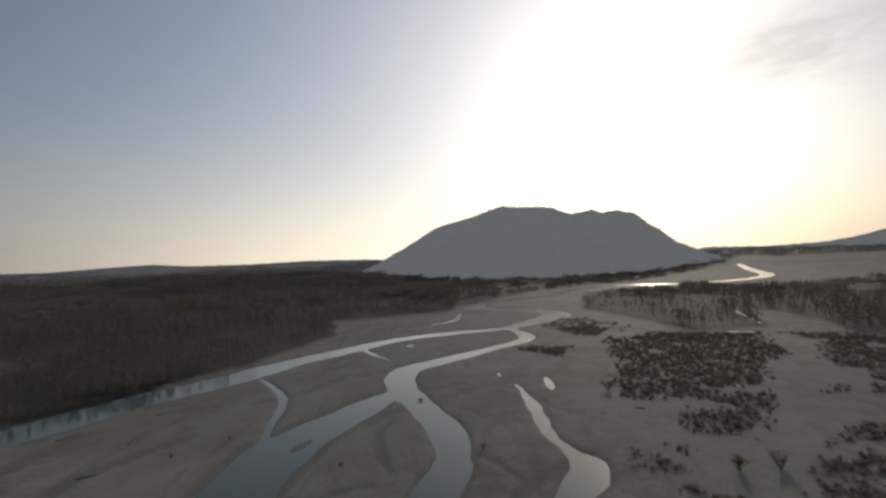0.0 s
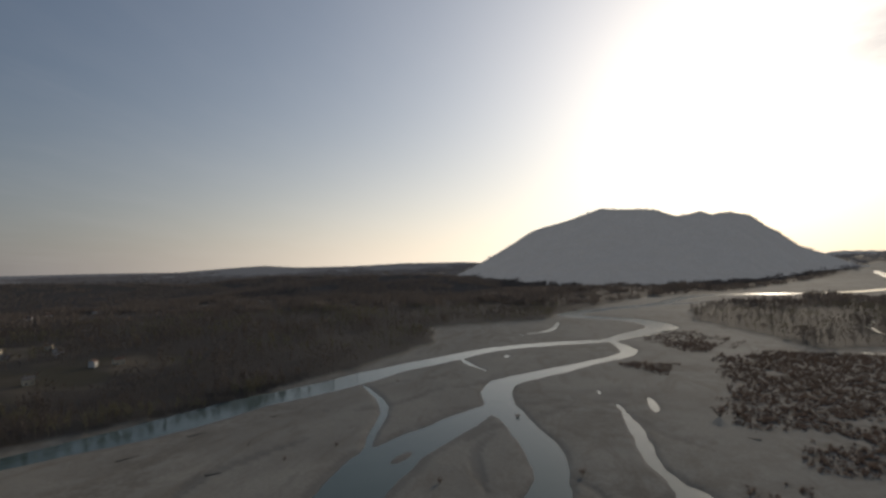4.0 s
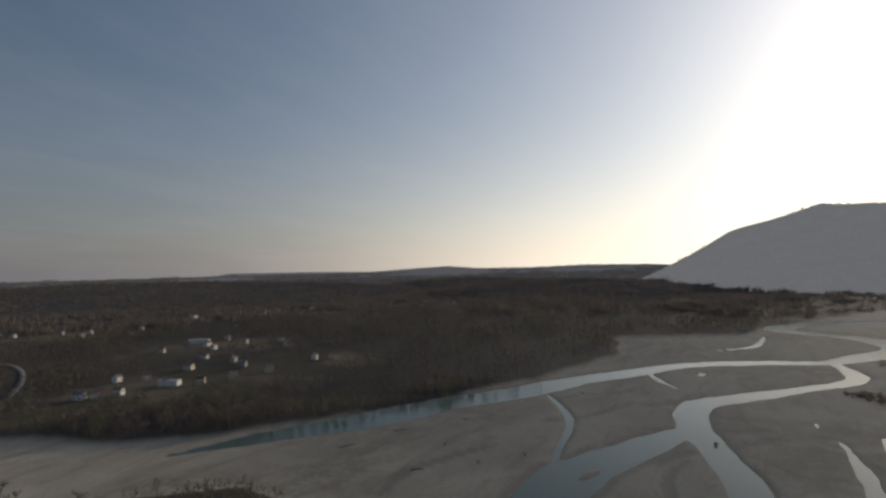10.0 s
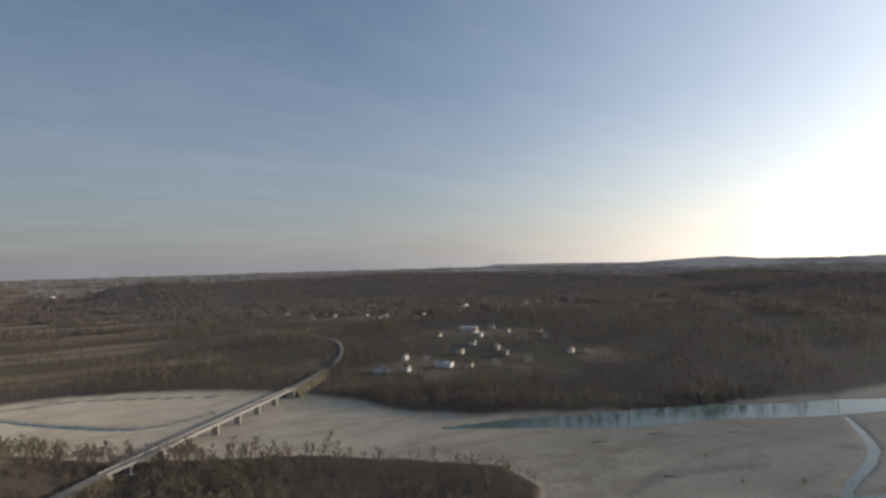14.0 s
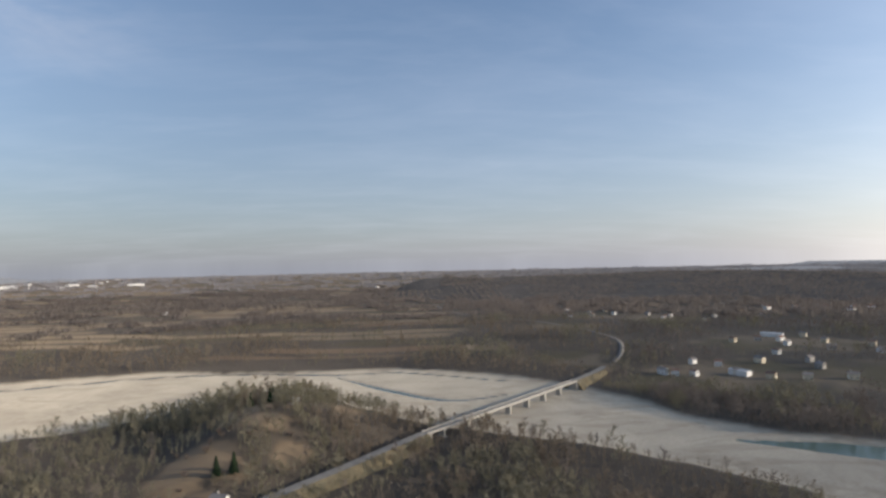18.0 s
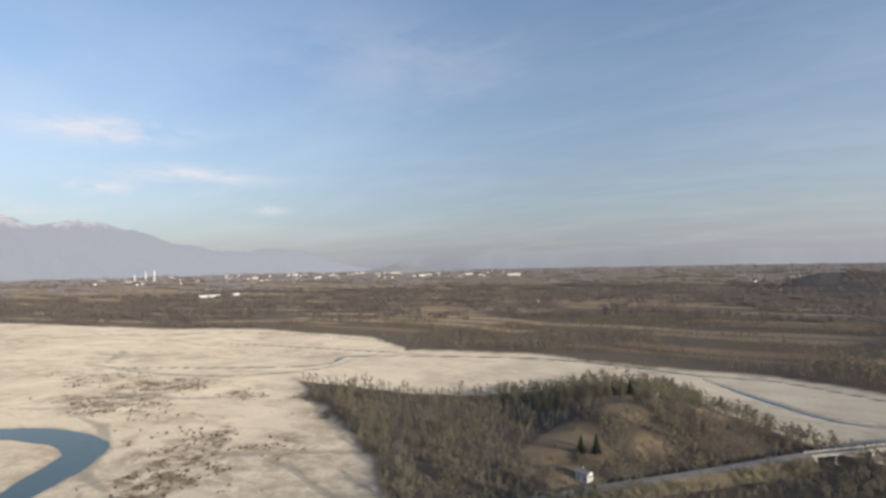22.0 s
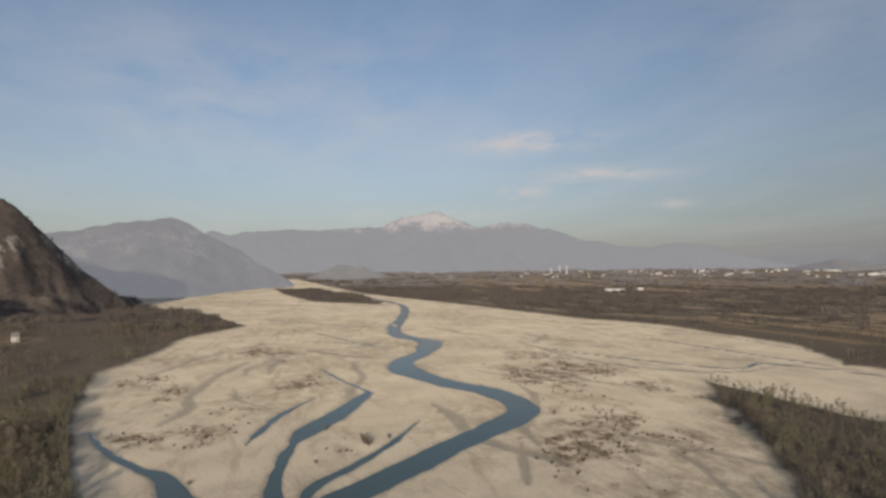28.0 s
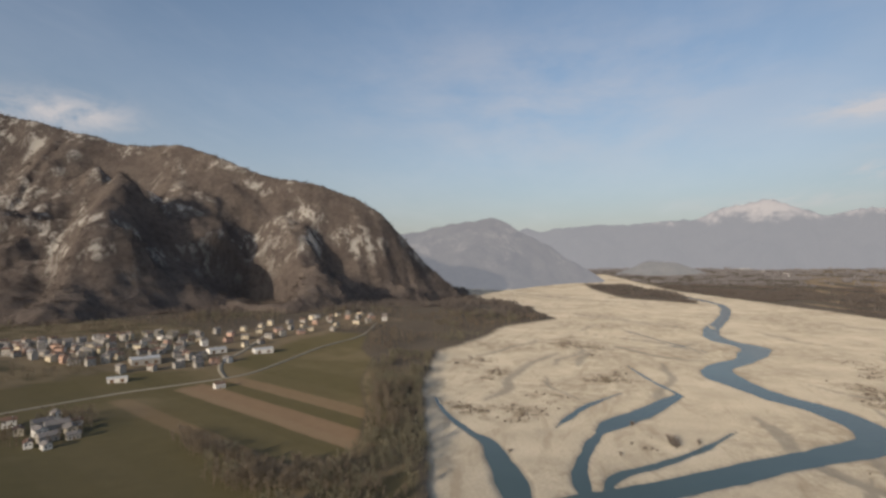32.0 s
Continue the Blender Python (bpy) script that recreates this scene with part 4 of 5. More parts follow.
def scatter(count, lo, hi, seed):
    """Places spread evenly over the ring between two distances."""
    r = np.random.RandomState(seed)
    d = np.sqrt(r.uniform(lo * lo, hi * hi, count))
    a = r.uniform(0, 2 * math.pi, count)
    x, y = d * np.cos(a), d * np.sin(a)
    keep = r.uniform(0, 1, count) < wooded(x, y)
    return x[keep], y[keep], r


def sectors(x, y):
    """Which wood a place belongs to."""
    isle = inside(x, y, ISLAND) > -25
    a = np.degrees(np.arctan2(y, x))
    east, north = ~isle & (a > -29) & (a < 69), ~isle & (a >= 69) & (a < 158)
    return [("island", isle), ("east", east), ("north", north), ("west", ~(isle | east | north))]


for lo, hi, count, models, tall, seed in ((120, 520, 34000, NEAR_TREES, 10.5, 1), (520, 1150, 44000, MID_TREES, 13.0, 2), (1150, 2700, 38000, FAR_CLUMPS, 15.0, 3), (2700, 4500, 22000, FAR_CLUMPS, 18.0, 4)):
    x, y, r = scatter(count, lo, hi, seed)
    z = ground_height(x, y)
    h = tall * np.clip(0.82 + 0.85 * fbm(x, y, 70, 131, 4), 0.35, 1.5) * r.uniform(0.6, 1.25, len(x))
    grey = fbm(x, y, 60, 141, 3) + 0.35 * ((x < -60) & (y > 150) & (lo < 200)) > 0.12
    for where, m in sectors(x, y):
        # backlit east wood takes the plain twigs, the other near woods the lit copy
        for tint, pick, words in (((TWIGS if where == "east" else TWIGS_LIT) if lo < 1000 else TWIGS if where == "east" and lo < 2500 else FAR_TWIGS if lo < 2500 else HORIZON_WOODS, ~grey, "brown leafless"), (TWIGS_GREY if lo < 1000 else TWIGS if where == "east" and lo < 2500 else FAR_TWIGS if lo < 2500 else HORIZON_WOODS, grey, "grey leafless")):
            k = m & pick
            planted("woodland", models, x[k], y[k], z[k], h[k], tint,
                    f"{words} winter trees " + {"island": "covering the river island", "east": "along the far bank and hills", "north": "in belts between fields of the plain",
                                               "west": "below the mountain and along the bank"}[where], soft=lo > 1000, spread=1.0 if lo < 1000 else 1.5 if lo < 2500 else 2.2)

# the copse at the fields' edge and the thicker bank wood
r = np.random.RandomState(19)
x, y = r.uniform(-320, -190, 2600), r.uniform(-325, -155, 2600)
k = (along(x, y, FIELD_ROW)[0] - 4 - 14 * smooth(-258, -212, y) < r.uniform(0, 6, 2600)) & (r.uniform(0, 1, 2600) < 0.5)
planted("copse", NEAR_TREES, x[k], y[k], ground_height(x[k], y[k]), r.uniform(4.5, 10.5, k.sum()), TWIGS_LIT, "brown leafless copse at the edge of the fields")
x, y = r.uniform(-650, -140, 15000), r.uniform(-330, 0, 15000)
k = (bed_share(x, y) < 0.3) & (inside(x, y, FIELDS_WEST) < -2) & (inside(x, y, BED) > -75) & (fbm(x, y, 30, 127, 3) > -0.12) & (r.uniform(0, 1, 15000) < 0.5)
planted("bank_wood", NEAR_TREES, x[k], y[k], ground_height(x[k], y[k]), r.uniform(5, 12, k.sum()), TWIGS_GREY, "grey-brown leafless trees along the gravel bank")

# scrub on the gravel bars
r = np.random.RandomState(21)
x, y = np.r_[r.uniform(110, 1050, 24000), r.uniform(130, 680, 26000), r.uniform(-860, -190, 16000)], np.r_[r.uniform(-430, 70, 24000), r.uniform(-380, 50, 26000), r.uniform(-200, 340, 16000)]
keep = (r.uniform(0, 1, len(x)) < scrub_share(x, y) * np.where(x > 0, 0.9, 0.9)) & (ground_height(x, y) > -0.1) & (bed_share(x, y) > 0.5)
x, y = x[keep], y[keep]
tall = np.where(x > 0, r.uniform(0.7, 3.2, len(x)), r.uniform(0.7, 2.5, len(x)))
for m, words in ((x > 0, "low reddish-brown scrub on the gravel bars"), (x <= 0, "dry low tufts scattered over pale gravel")):
    planted("scrub", SHRUBS, x[m], y[m], ground_height(x[m], y[m]), tall[m], SCRUB, words, "scrub")

# woods on the hillsides
for name, count, tall in (("mountain_west", 11000, 9.0), ("hills_east", 7000, 12.0), ("hill_promontory", 1300, 13.0), ("hills_bank", 5000, 13.0), ("hills_mid", 3000, 14.0), ("mountain_south", 5000, 13.0)):
    p = HILLSIDES[name]
    p = p[(p[:, 2] > 5) & (fbm(p[:, 0], p[:, 1], 140, 171, 4) > -0.25)]
    p = p[r.choice(len(p), min(count, len(p)), False)]
    # crowns on the south mountain share its painted haze glow
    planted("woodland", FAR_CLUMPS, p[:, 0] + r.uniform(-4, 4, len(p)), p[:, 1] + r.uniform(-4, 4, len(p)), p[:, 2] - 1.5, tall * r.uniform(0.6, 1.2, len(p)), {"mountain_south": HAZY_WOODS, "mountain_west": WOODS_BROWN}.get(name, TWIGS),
            "brown leafless woods covering the hillside", soft=True)


# helpers for things built of parts
def thing(name, x, y, z, turn=0.0, label="", category="", group=""):
    ob = new(name)
    ob.empty_display_size = 0.5
    ob.matrix_basis = pose(x, y, z, 0, 0, turn)
    return tagged(ob, label, category, group)


def part(name, data, mat, parent, label="", at=None):
    """Links a mesh, or a bmesh, as one part under a thing or another part."""
    if isinstance(data, bmesh.types.BMesh):
        me = bpy.data.meshes.new(name)
        data.to_mesh(me)
        data.free()
    else:
        me = data
    if mat and not me.materials:
        me.materials.append(mat)
    ob = new(name, me)
    ob.parent = parent
    if at is not None:
        ob.matrix_basis = at
    if label:
        ob["label"] = label
    return ob


def block(bm, x0, x1, y0, y1, z0, z1, m=None):
    """A box from corner to corner."""
    v = [bm.verts.new((x, y, z)) for x in (x0, x1) for y in (y0, y1) for z in (z0, z1)]
    for f in ((0, 1, 3, 2), (4, 6, 7, 5), (0, 4, 5, 1), (2, 3, 7, 6), (0, 2, 6, 4), (1, 5, 7, 3)):
        bm.faces.new([v[i] for i in f])
    return v


def boxed(*sizes):
    bm = bmesh.new()
    for s in sizes:
        block(bm, *s)
    return bm


def plain_material(name, a, b2, scale, rough, relief=0.3, metal=0.0, per=0.0):
    m, n, b = material(name)
    p = n.tree.nodes.new("ShaderNodeTexCoord").outputs["Object"]
    tone = n.mix(n.ramp(n.noise(p, scale, 5, 0.65), (0.3, 0.0), (0.7, 1.0)), a, b2)
    if per:
        rnd = n.tree.nodes.new("ShaderNodeObjectInfo").outputs["Random"]
        tone = n.mix(n.math("MULTIPLY", rnd, per), tone, tuple(v * 0.6 for v in a))
    n.link(tone, b.inputs["Base Color"])
    b.inputs["Roughness"].default_value, b.inputs["Metallic"].default_value = rough, metal
    bump(n, b, n.noise(p, scale * 6, 4, 0.7), relief, 0.05)
    return m


CONCRETE = plain_material("weathered_concrete", (0.30, 0.28, 0.25), (0.42, 0.40, 0.36), 0.3, 0.85)
ASPHALT = plain_material("worn_pale_asphalt", (0.19, 0.17, 0.145), (0.265, 0.24, 0.205), 0.2, 0.9)
DIRT = plain_material("pale_gravel_track", (0.27, 0.235, 0.18), (0.36, 0.32, 0.25), 0.15, 0.95)
BANK = plain_material("dry_grass_bank", (0.13, 0.105, 0.065), (0.20, 0.165, 0.10), 0.12, 0.95)
STEEL = plain_material("galvanised_steel", (0.32, 0.32, 0.32), (0.45, 0.45, 0.44), 1.5, 0.45, 0.1, 0.8)
PLASTER = [plain_material("white_plaster", (0.66, 0.64, 0.60), (0.78, 0.76, 0.72), 0.4, 0.8, per=0.35),
           plain_material("cream_plaster", (0.60, 0.52, 0.38), (0.70, 0.62, 0.48), 0.4, 0.8, per=0.3),
           plain_material("grey_stone_wall", (0.34, 0.32, 0.29), (0.46, 0.43, 0.39), 0.5, 0.9, per=0.3),
           plain_material("faded_rose_plaster", (0.52, 0.34, 0.26), (0.60, 0.42, 0.33), 0.4, 0.8, per=0.3)]
TILES = [plain_material("brown_clay_tiles", (0.17, 0.105, 0.078), (0.25, 0.16, 0.12), 0.6, 0.7, 0.8, per=0.4),
         plain_material("grey_weathered_tiles", (0.20, 0.18, 0.165), (0.30, 0.27, 0.25), 0.6, 0.6, 0.8, per=0.4)]
METAL_ROOF = plain_material("pale_sheet_roof", (0.46, 0.46, 0.45), (0.58, 0.58, 0.57), 0.3, 0.4, 0.2)
PANE = plain_material("dark_window_glass", (0.02, 0.025, 0.03), (0.04, 0.045, 0.05), 2.0, 0.12, 0.0)
WOOD = plain_material("dark_painted_wood", (0.10, 0.06, 0.035), (0.16, 0.10, 0.06), 2.0, 0.7)


def ground_at(x, y):
    return float(ground_height(np.array([float(x)]), np.array([float(y)]))[0])


# roads
def ribbon(name, line, width, over, mat, label, camber=0.05):
    """A road laid along a line, with worn edges and a slight crown."""
    p = np.array([q[:2] for q in line], float)
    d = np.gradient(p, axis=0)
    d /= np.linalg.norm(d, axis=1)[:, None] + 1e-9
    side = np.stack([d[:, 1], -d[:, 0]], -1)
    rows = []
    for s, up in ((-0.5, -0.5), (-0.46, 0.0), (0, camber), (0.46, 0.0), (0.5, -0.5)):
        q = p + side * width * s * (1 + (0.08 * fbm(p[:, 0], p[:, 1], 14, 5, 2))[:, None])
        z = ground_height(p[:, 0], p[:, 1])
        z = np.convolve(np.pad(z, 2, "edge"), np.ones(5) / 5, "valid")
        rows.append(np.stack([q[:, 0], q[:, 1], z + over + up], -1))
    k, c = len(p), len(rows)
    v = np.stack(rows, 1).reshape(-1, 3)
    i, j = np.meshgrid(np.arange(k - 1), np.arange(c - 1), indexing="ij")
    f = np.stack([i * c + j, i * c + j + 1, (i + 1) * c + j + 1, (i + 1) * c + j], -1).reshape(-1, 4)
    return setting(name, mesh_from(name, v, f), mat, label, "road")


def dense(line, gap=6.0):
    p = np.array([q[:2] for q in line], float)
    s = np.r_[0, np.cumsum(np.hypot(*np.diff(p, axis=0).T))]
    t = np.arange(0, s[-1], gap)
    return list(zip(np.interp(t, s, p[:, 0]), np.interp(t, s, p[:, 1])))


ribbon("road_island", dense(ROAD[:7]), 8.0, 0.9, ASPHALT, "pale worn asphalt road leading to the bridge")
ribbon("road_east", dense(ROAD_EAST[9:]), 5.5, 0.8, ASPHALT, "asphalt road curving away from the bridge")
ribbon("road_west", dense(ROAD_WEST), 4.6, 0.45, DIRT, "pale straight lane between the fields")
ribbon("road_village", dense(curved([(-466, -405), (-520, -450), (-600, -470), (-700, -500)])), 5.0, 0.4, DIRT, "pale lane to the upper houses")


# bridge
def build_bridge():
    (ax, ay), (bx, by) = BRIDGE
    length, turn = math.hypot(bx - ax, by - ay), math.degrees(math.atan2(by - ay, bx - ax))
    deck_z = 8.0
    b = thing("bridge", ax, ay, 0, turn, "long pale concrete road bridge on low piers across the gravel", "bridge")
    part("deck", boxed((-3, length + 3, -2.95, 2.95, deck_z - 0.35, deck_z), (-3, length + 3, -2.5, -1.8, deck_z - 1.2, deck_z - 0.35), (-3, length + 3, 1.8, 2.5, deck_z - 1.2, deck_z - 0.35),
                       (-3, length + 3, -0.45, 0.45, deck_z - 1.2, deck_z - 0.35)), CONCRETE, b, "concrete deck on three girders")
    part("roadway", boxed((-3, length + 3, -2.35, 2.35, deck_z + 0.004, deck_z + 0.06)), ASPHALT, b, "worn asphalt roadway")
    for s in (-1, 1):
        rail = part("parapet", boxed((-3, length + 3, s * 2.72 - 0.14, s * 2.72 + 0.14, deck_z + 0.002, deck_z + 0.55)), CONCRETE, b, "low sunlit concrete parapet")
        top = part("handrail", boxed((-3, length + 3, s * 2.72 - 0.05, s * 2.72 + 0.05, deck_z + 1.02, deck_z + 1.10)), STEEL, rail)
        post = boxed((-0.05, 0.05, -0.05, 0.05, 0, 0.48))
        me = bpy.data.meshes.new("post")
        post.to_mesh(me)
        post.free()
        for k in range(int(length / 4) + 1):
            part("post", me, STEEL, rail, at=pose(k * 4 - 1, s * 2.72, deck_z + 0.55))
    for k in range(7):
        u = 14 + 25.4 * k
        if u > length - 3:
            break
        x, y = ax + (bx - ax) * u / length, ay + (by - ay) * u / length
        foot = ground_at(x, y) - 1.5
        bm = bmesh.new()
        for v in (block(bm, u - 0.8, u + 0.8, -2.2, 2.2, foot, deck_z - 1.9),):
            for p in v:
                if p.co.z < 0:
                    p.co.y *= 1.12
        pier = part("pier", bm, CONCRETE, b, "squat concrete pier wall")
        part("pier_cap", boxed((u - 1.1, u + 1.1, -2.9, 2.9, deck_z - 1.9, deck_z - 1.2)), CONCRETE, pier)
        part("footing", boxed((u - 1.6, u + 1.6, -3.6, 3.6, foot - 0.5, foot + 1.6)), CONCRETE, pier)
    for u in (-6, length + 0.5):
        x, y = ax + (bx - ax) * u / length, ay + (by - ay) * u / length
        part("abutment", boxed((u, u + 6, -3.8, 3.8, ground_at(x, y) - 2, deck_z - 0.36)), CONCRETE, b)
    return b


build_bridge()


def embankment(name, line, start, end, label):
    """The earth ramp that carries the road up to the bridge's end."""
    p = np.array(dense(line, 5.0))
    s = np.r_[0, np.cumsum(np.hypot(*np.diff(p, axis=0).T))]
    d = np.gradient(p, axis=0)
    d /= np.linalg.norm(d, axis=1)[:, None]
    side = np.stack([d[:, 1], -d[:, 0]], -1)
    top = start + (end - start) * smooth(0, s[-1], s)
    base = ground_height(p[:, 0], p[:, 1])
    rows = [np.c_[p + side * w, np.where(abs(w) > 7, np.minimum(base - 1, top), top)] for w in (-10, -3.7, 3.7, 10)]
    k = len(p)
    i, j = np.meshgrid(np.arange(k - 1), np.arange(3), indexing="ij")
    f = np.stack([i * 4 + j, i * 4 + j + 1, (i + 1) * 4 + j + 1, (i + 1) * 4 + j], -1).reshape(-1, 4)
    setting(name, mesh_from(name, np.stack(rows, 1).reshape(-1, 3), f), BANK, label, "embankment")
    rows = [np.c_[p + side * w, top + 0.12 + 0.05 * (w == 0)] for w in (-3.3, 0, 3.3)]
    i, j = np.meshgrid(np.arange(k - 1), np.arange(2), indexing="ij")
    f = np.stack([i * 3 + j, i * 3 + j + 1, (i + 1) * 3 + j + 1, (i + 1) * 3 + j], -1).reshape(-1, 4)
    setting(name + "_road", mesh_from(name, np.stack(rows, 1).reshape(-1, 3), f), ASPHALT, "pale worn asphalt on the bridge ramp", "road")


embankment("embankment_west", curved([(-122, 143), (-114, 206), (-78, 253), (-30, 303), (15.5, 354.5)]), 3.2, 8.0, "earth ramp carrying the road up to the bridge")
embankment("embankment_east", curved([(156.5, 490.5), (175, 512), (199, 542), (215, 565)]), 8.0, 6.5, "earth ramp carrying the road away from the bridge")


# houses
def mesh_of(bm, name):
    me = bpy.data.meshes.new(name)
    bm.to_mesh(me)
    bm.free()
    return me


def gable_walls(w, l, h, rise):
    bm = bmesh.new()
    pts = [(-w / 2, 0), (w / 2, 0), (w / 2, h), (0, h + rise), (-w / 2, h)]
    a = [bm.verts.new((x, -l / 2, z - (1.5 if z == 0 else 0))) for x, z in pts]
    b = [bm.verts.new((x, l / 2, z - (1.5 if z == 0 else 0))) for x, z in pts]
    bm.faces.new(a)
    bm.faces.new(b[::-1])
    for k in range(5):
        bm.faces.new((a[(k + 1) % 5], a[k], b[k], b[(k + 1) % 5]))
    return bm


def gable_roof(w, l, h, rise, over=0.6, thick=0.28):
    bm = bmesh.new()
    tilt = math.atan2(rise, w / 2)
    for s in (-1, 1):
        ex, ez = s * (w / 2 + over), h - over * math.tan(tilt)
        p = [(0, h + rise), (ex, ez), (ex, ez + thick), (0, h + rise + thick)]
        a = [bm.verts.new((x, -l / 2 - over, z + 0.03)) for x, z in p]
        b = [bm.verts.new((x, l / 2 + over, z + 0.03)) for x, z in p]
        bm.faces.new(a)
        bm.faces.new(b[::-1])
        for k in range(4):
            bm.faces.new((a[(k + 1) % 4], a[k], b[k], b[(k + 1) % 4]))
    block(bm, -0.22, 0.22, -l / 2 - over, l / 2 + over, h + rise + 0.05, h + rise + thick + 0.12)
    return bm


WINDOW = mesh_of(boxed((-0.5, 0.5, -0.05, 0.05, -0.65, 0.65)), "window")
DOOR = mesh_of(boxed((-0.5, 0.5, -0.05, 0.05, 0, 2.05)), "door")
CHIMNEY = mesh_of(boxed((-0.35, 0.35, -0.35, 0.35, 0, 1.7), (-0.45, 0.45, -0.45, 0.45, 1.7, 1.85)), "chimney")
HOUSE_SORTS = {}


def house(x, y, turn, w=9.0, l=12.0, h=6.0, wall=0, roof=0, windows=True, words="", group="houses of the village"):
    """A house with pitched roof, chimney, door and windows."""
    key = (w, l, h, wall, roof, windows, words, group)
    z = ground_at(x, y)
    if key in HOUSE_SORTS:
        return copy_thing(HOUSE_SORTS[key], pose(x, y, z, 0, 0, turn))
    rise = w * 0.24
    colour, cover = ("white", "cream", "grey stone", "rose")[wall], ("brown clay-tiled", "grey tiled")[roof]
    ob = thing("house", x, y, z, turn, words or f"{colour} plastered house with a {cover} gable roof" if wall != 2 else words or f"grey stone house with a {cover} gable roof", "house", group)
    HOUSE_SORTS[key] = ob
    walls = part("wall", gable_walls(w, l, h, rise), PLASTER[wall], ob)
    top = part("roof", gable_roof(w, l, h, rise), TILES[roof], ob, cover + " roof")
    part("chimney", CHIMNEY.copy(), PLASTER[2], top, at=pose(w * 0.18, l * 0.22, h + rise * 0.5))
    part("door", DOOR.copy(), WOOD, ob, "dark wooden door", pose(w / 2 + 0.02, 0, 0, 0, 0, 90))
    if windows:
        for storey in range(int(h // 2.8)):
            for k in (-1, 1):
                for side in (-1, 1):
                    part("window", WINDOW, PANE, ob, at=pose(side * (w / 2 + 0.02), k * l * 0.3, 1.5 + 2.8 * storey, 0, 0, 90))
        for k in (-1, 1):
            part("window", WINDOW, PANE, ob, at=pose(k * w * 0.22, -l / 2 - 0.02, h - 1.4))
    return ob


def hall(x, y, turn, w, l, h, words, group="", roof_mat=None):
    """A long low building with a shallow sheet roof and a row of bays."""
    z = ground_at(x, y)
    ob = thing("hall", x, y, z, turn, words, "building", group)
    rise = w * 0.10
    part("wall", gable_walls(w, l, h, rise), PLASTER[2] if "grey" in words else PLASTER[0], ob)
    part("roof", gable_roof(w, l, h, rise, 0.5, 0.3), roof_mat or METAL_ROOF, ob, "pale sheet roof")
    gate = mesh_of(boxed((-1.8, 1.8, -0.05, 0.05, 0, min(3.4, h - 0.6))), "gate")
    for k in range(max(2, int(l / 9))):
        part("gate", gate, WOOD, ob, at=pose(w / 2 + 0.03, -l / 2 + (k + 0.5) * l / max(2, int(l / 9)), 0, 0, 0, 90))
    return ob


rng = random.Random(31)
# the village on the east terrace
for x, y in EAST_HOMES:
    house(x, y, rng.choice((20, 65, 110, 35)), *rng.choice(((5.6, 7.5, 5.0), (6.2, 9.0, 5.0), (5.4, 6.8, 5.0))), rng.choice((0, 0, 1, 2, 1)), rng.choice((0, 1)), group="houses of the east village")
hall(504, 711, 40, 9, 26, 4.5, "long pale farm hall among village houses")
hall(321, 499, 25, 8, 18, 4.5, "low white farm building on the terrace")
for x, y in [(785, 1121), (845, 1115), (836, 1204), (911, 1113), (946, 1078), (985, 1080), (1055, 1029), (869, 997)]:
    house(x, y, rng.choice((20, 65, 110)), 9.0, 13.0, 6.0, 0, 0, False, group="far houses on the hills")

# houses of the knoll on the island
house(-75, 393, 30, 5.0, 6.5, 4.5, 0, 0, words="small white house with a brown roof on the wooded knoll")
house(-87, 272, 70, 5.0, 7.5, 4.0, 0, 1, words="low white house with a grey roof beneath two conifers")

# the village under the mountain
spots = []
for k in range(1700):
    x, y = rng.uniform(-1015, -410), rng.uniform(-805, -360)
    core = float(inside(np.array([x]), np.array([y]), VILLAGE)[0])
    w = west_sheet(x, y)[0]
    want = 12.5 if w > -358 else 24
    if core > 3 and all(math.hypot(x - a, y - b) > want for a, b in spots) and min(math.hypot(x + 480, y + 522), math.hypot(x + 565, y + 490), math.hypot(x + 597, y + 443)) > 30:
        if w < -400 and rng.random() < 0.45:
            continue
        spots.append((x, y))
for x, y in spots[:150]:
    house(x, y, rng.choice((-16, 74, 0, 59, 29)), *rng.choice(((6.2, 8.0, 5.6), (7.0, 9.5, 5.7), (6.2, 12.0, 5.6), (6.8, 8.5, 7.8))), rng.choice((0, 1, 2, 2, 2, 3)), rng.choice((0, 1, 1)), group="houses under the mountain")
hall(-480, -522, 54, 18, 30, 6, "large grey-roofed works hall at the village edge")
hall(-565, -490, 59, 12, 22, 5, "white flat-roofed hall in the village")
hall(-597, -443, 49, 13, 24, 5, "white hall with a pale roof beside the fields")
hall(-411, -491, 39, 8, 18, 4.5, "small white barn at the edge of the fields")
house(-425, -382, 59, 6.0, 10.0, 4.6, 0, 0, words="white roadside house with a brown roof", group="")
# the farmstead in the fields
for k, (x, y, w, l, h, wall) in enumerate([(-273, -453, 6.5, 9, 6, 0), (-301, -441, 6, 9, 5, 0), (-279, -428, 8, 13, 5, 2), (-259, -426, 6, 8, 5, 1), (-277, -412, 9, 15, 5, 2), (-261, -409, 7, 10, 5.5, 0),
                                           (-290, -408, 5, 7, 4, 0), (-273, -395, 7, 11, 4.5, 1), (-254, -393, 8, 12, 4.5, 2), (-239, -392, 5, 7, 4, 0), (-262, -380, 5, 8, 4, 2), (-240, -378, 5, 7, 3.5, 0)]):
    house(x, y, 54 + 90 * (k % 2) + 7 * (k % 3), w, l, h, wall, 1 if k % 3 else 0, group="farmstead in the fields")


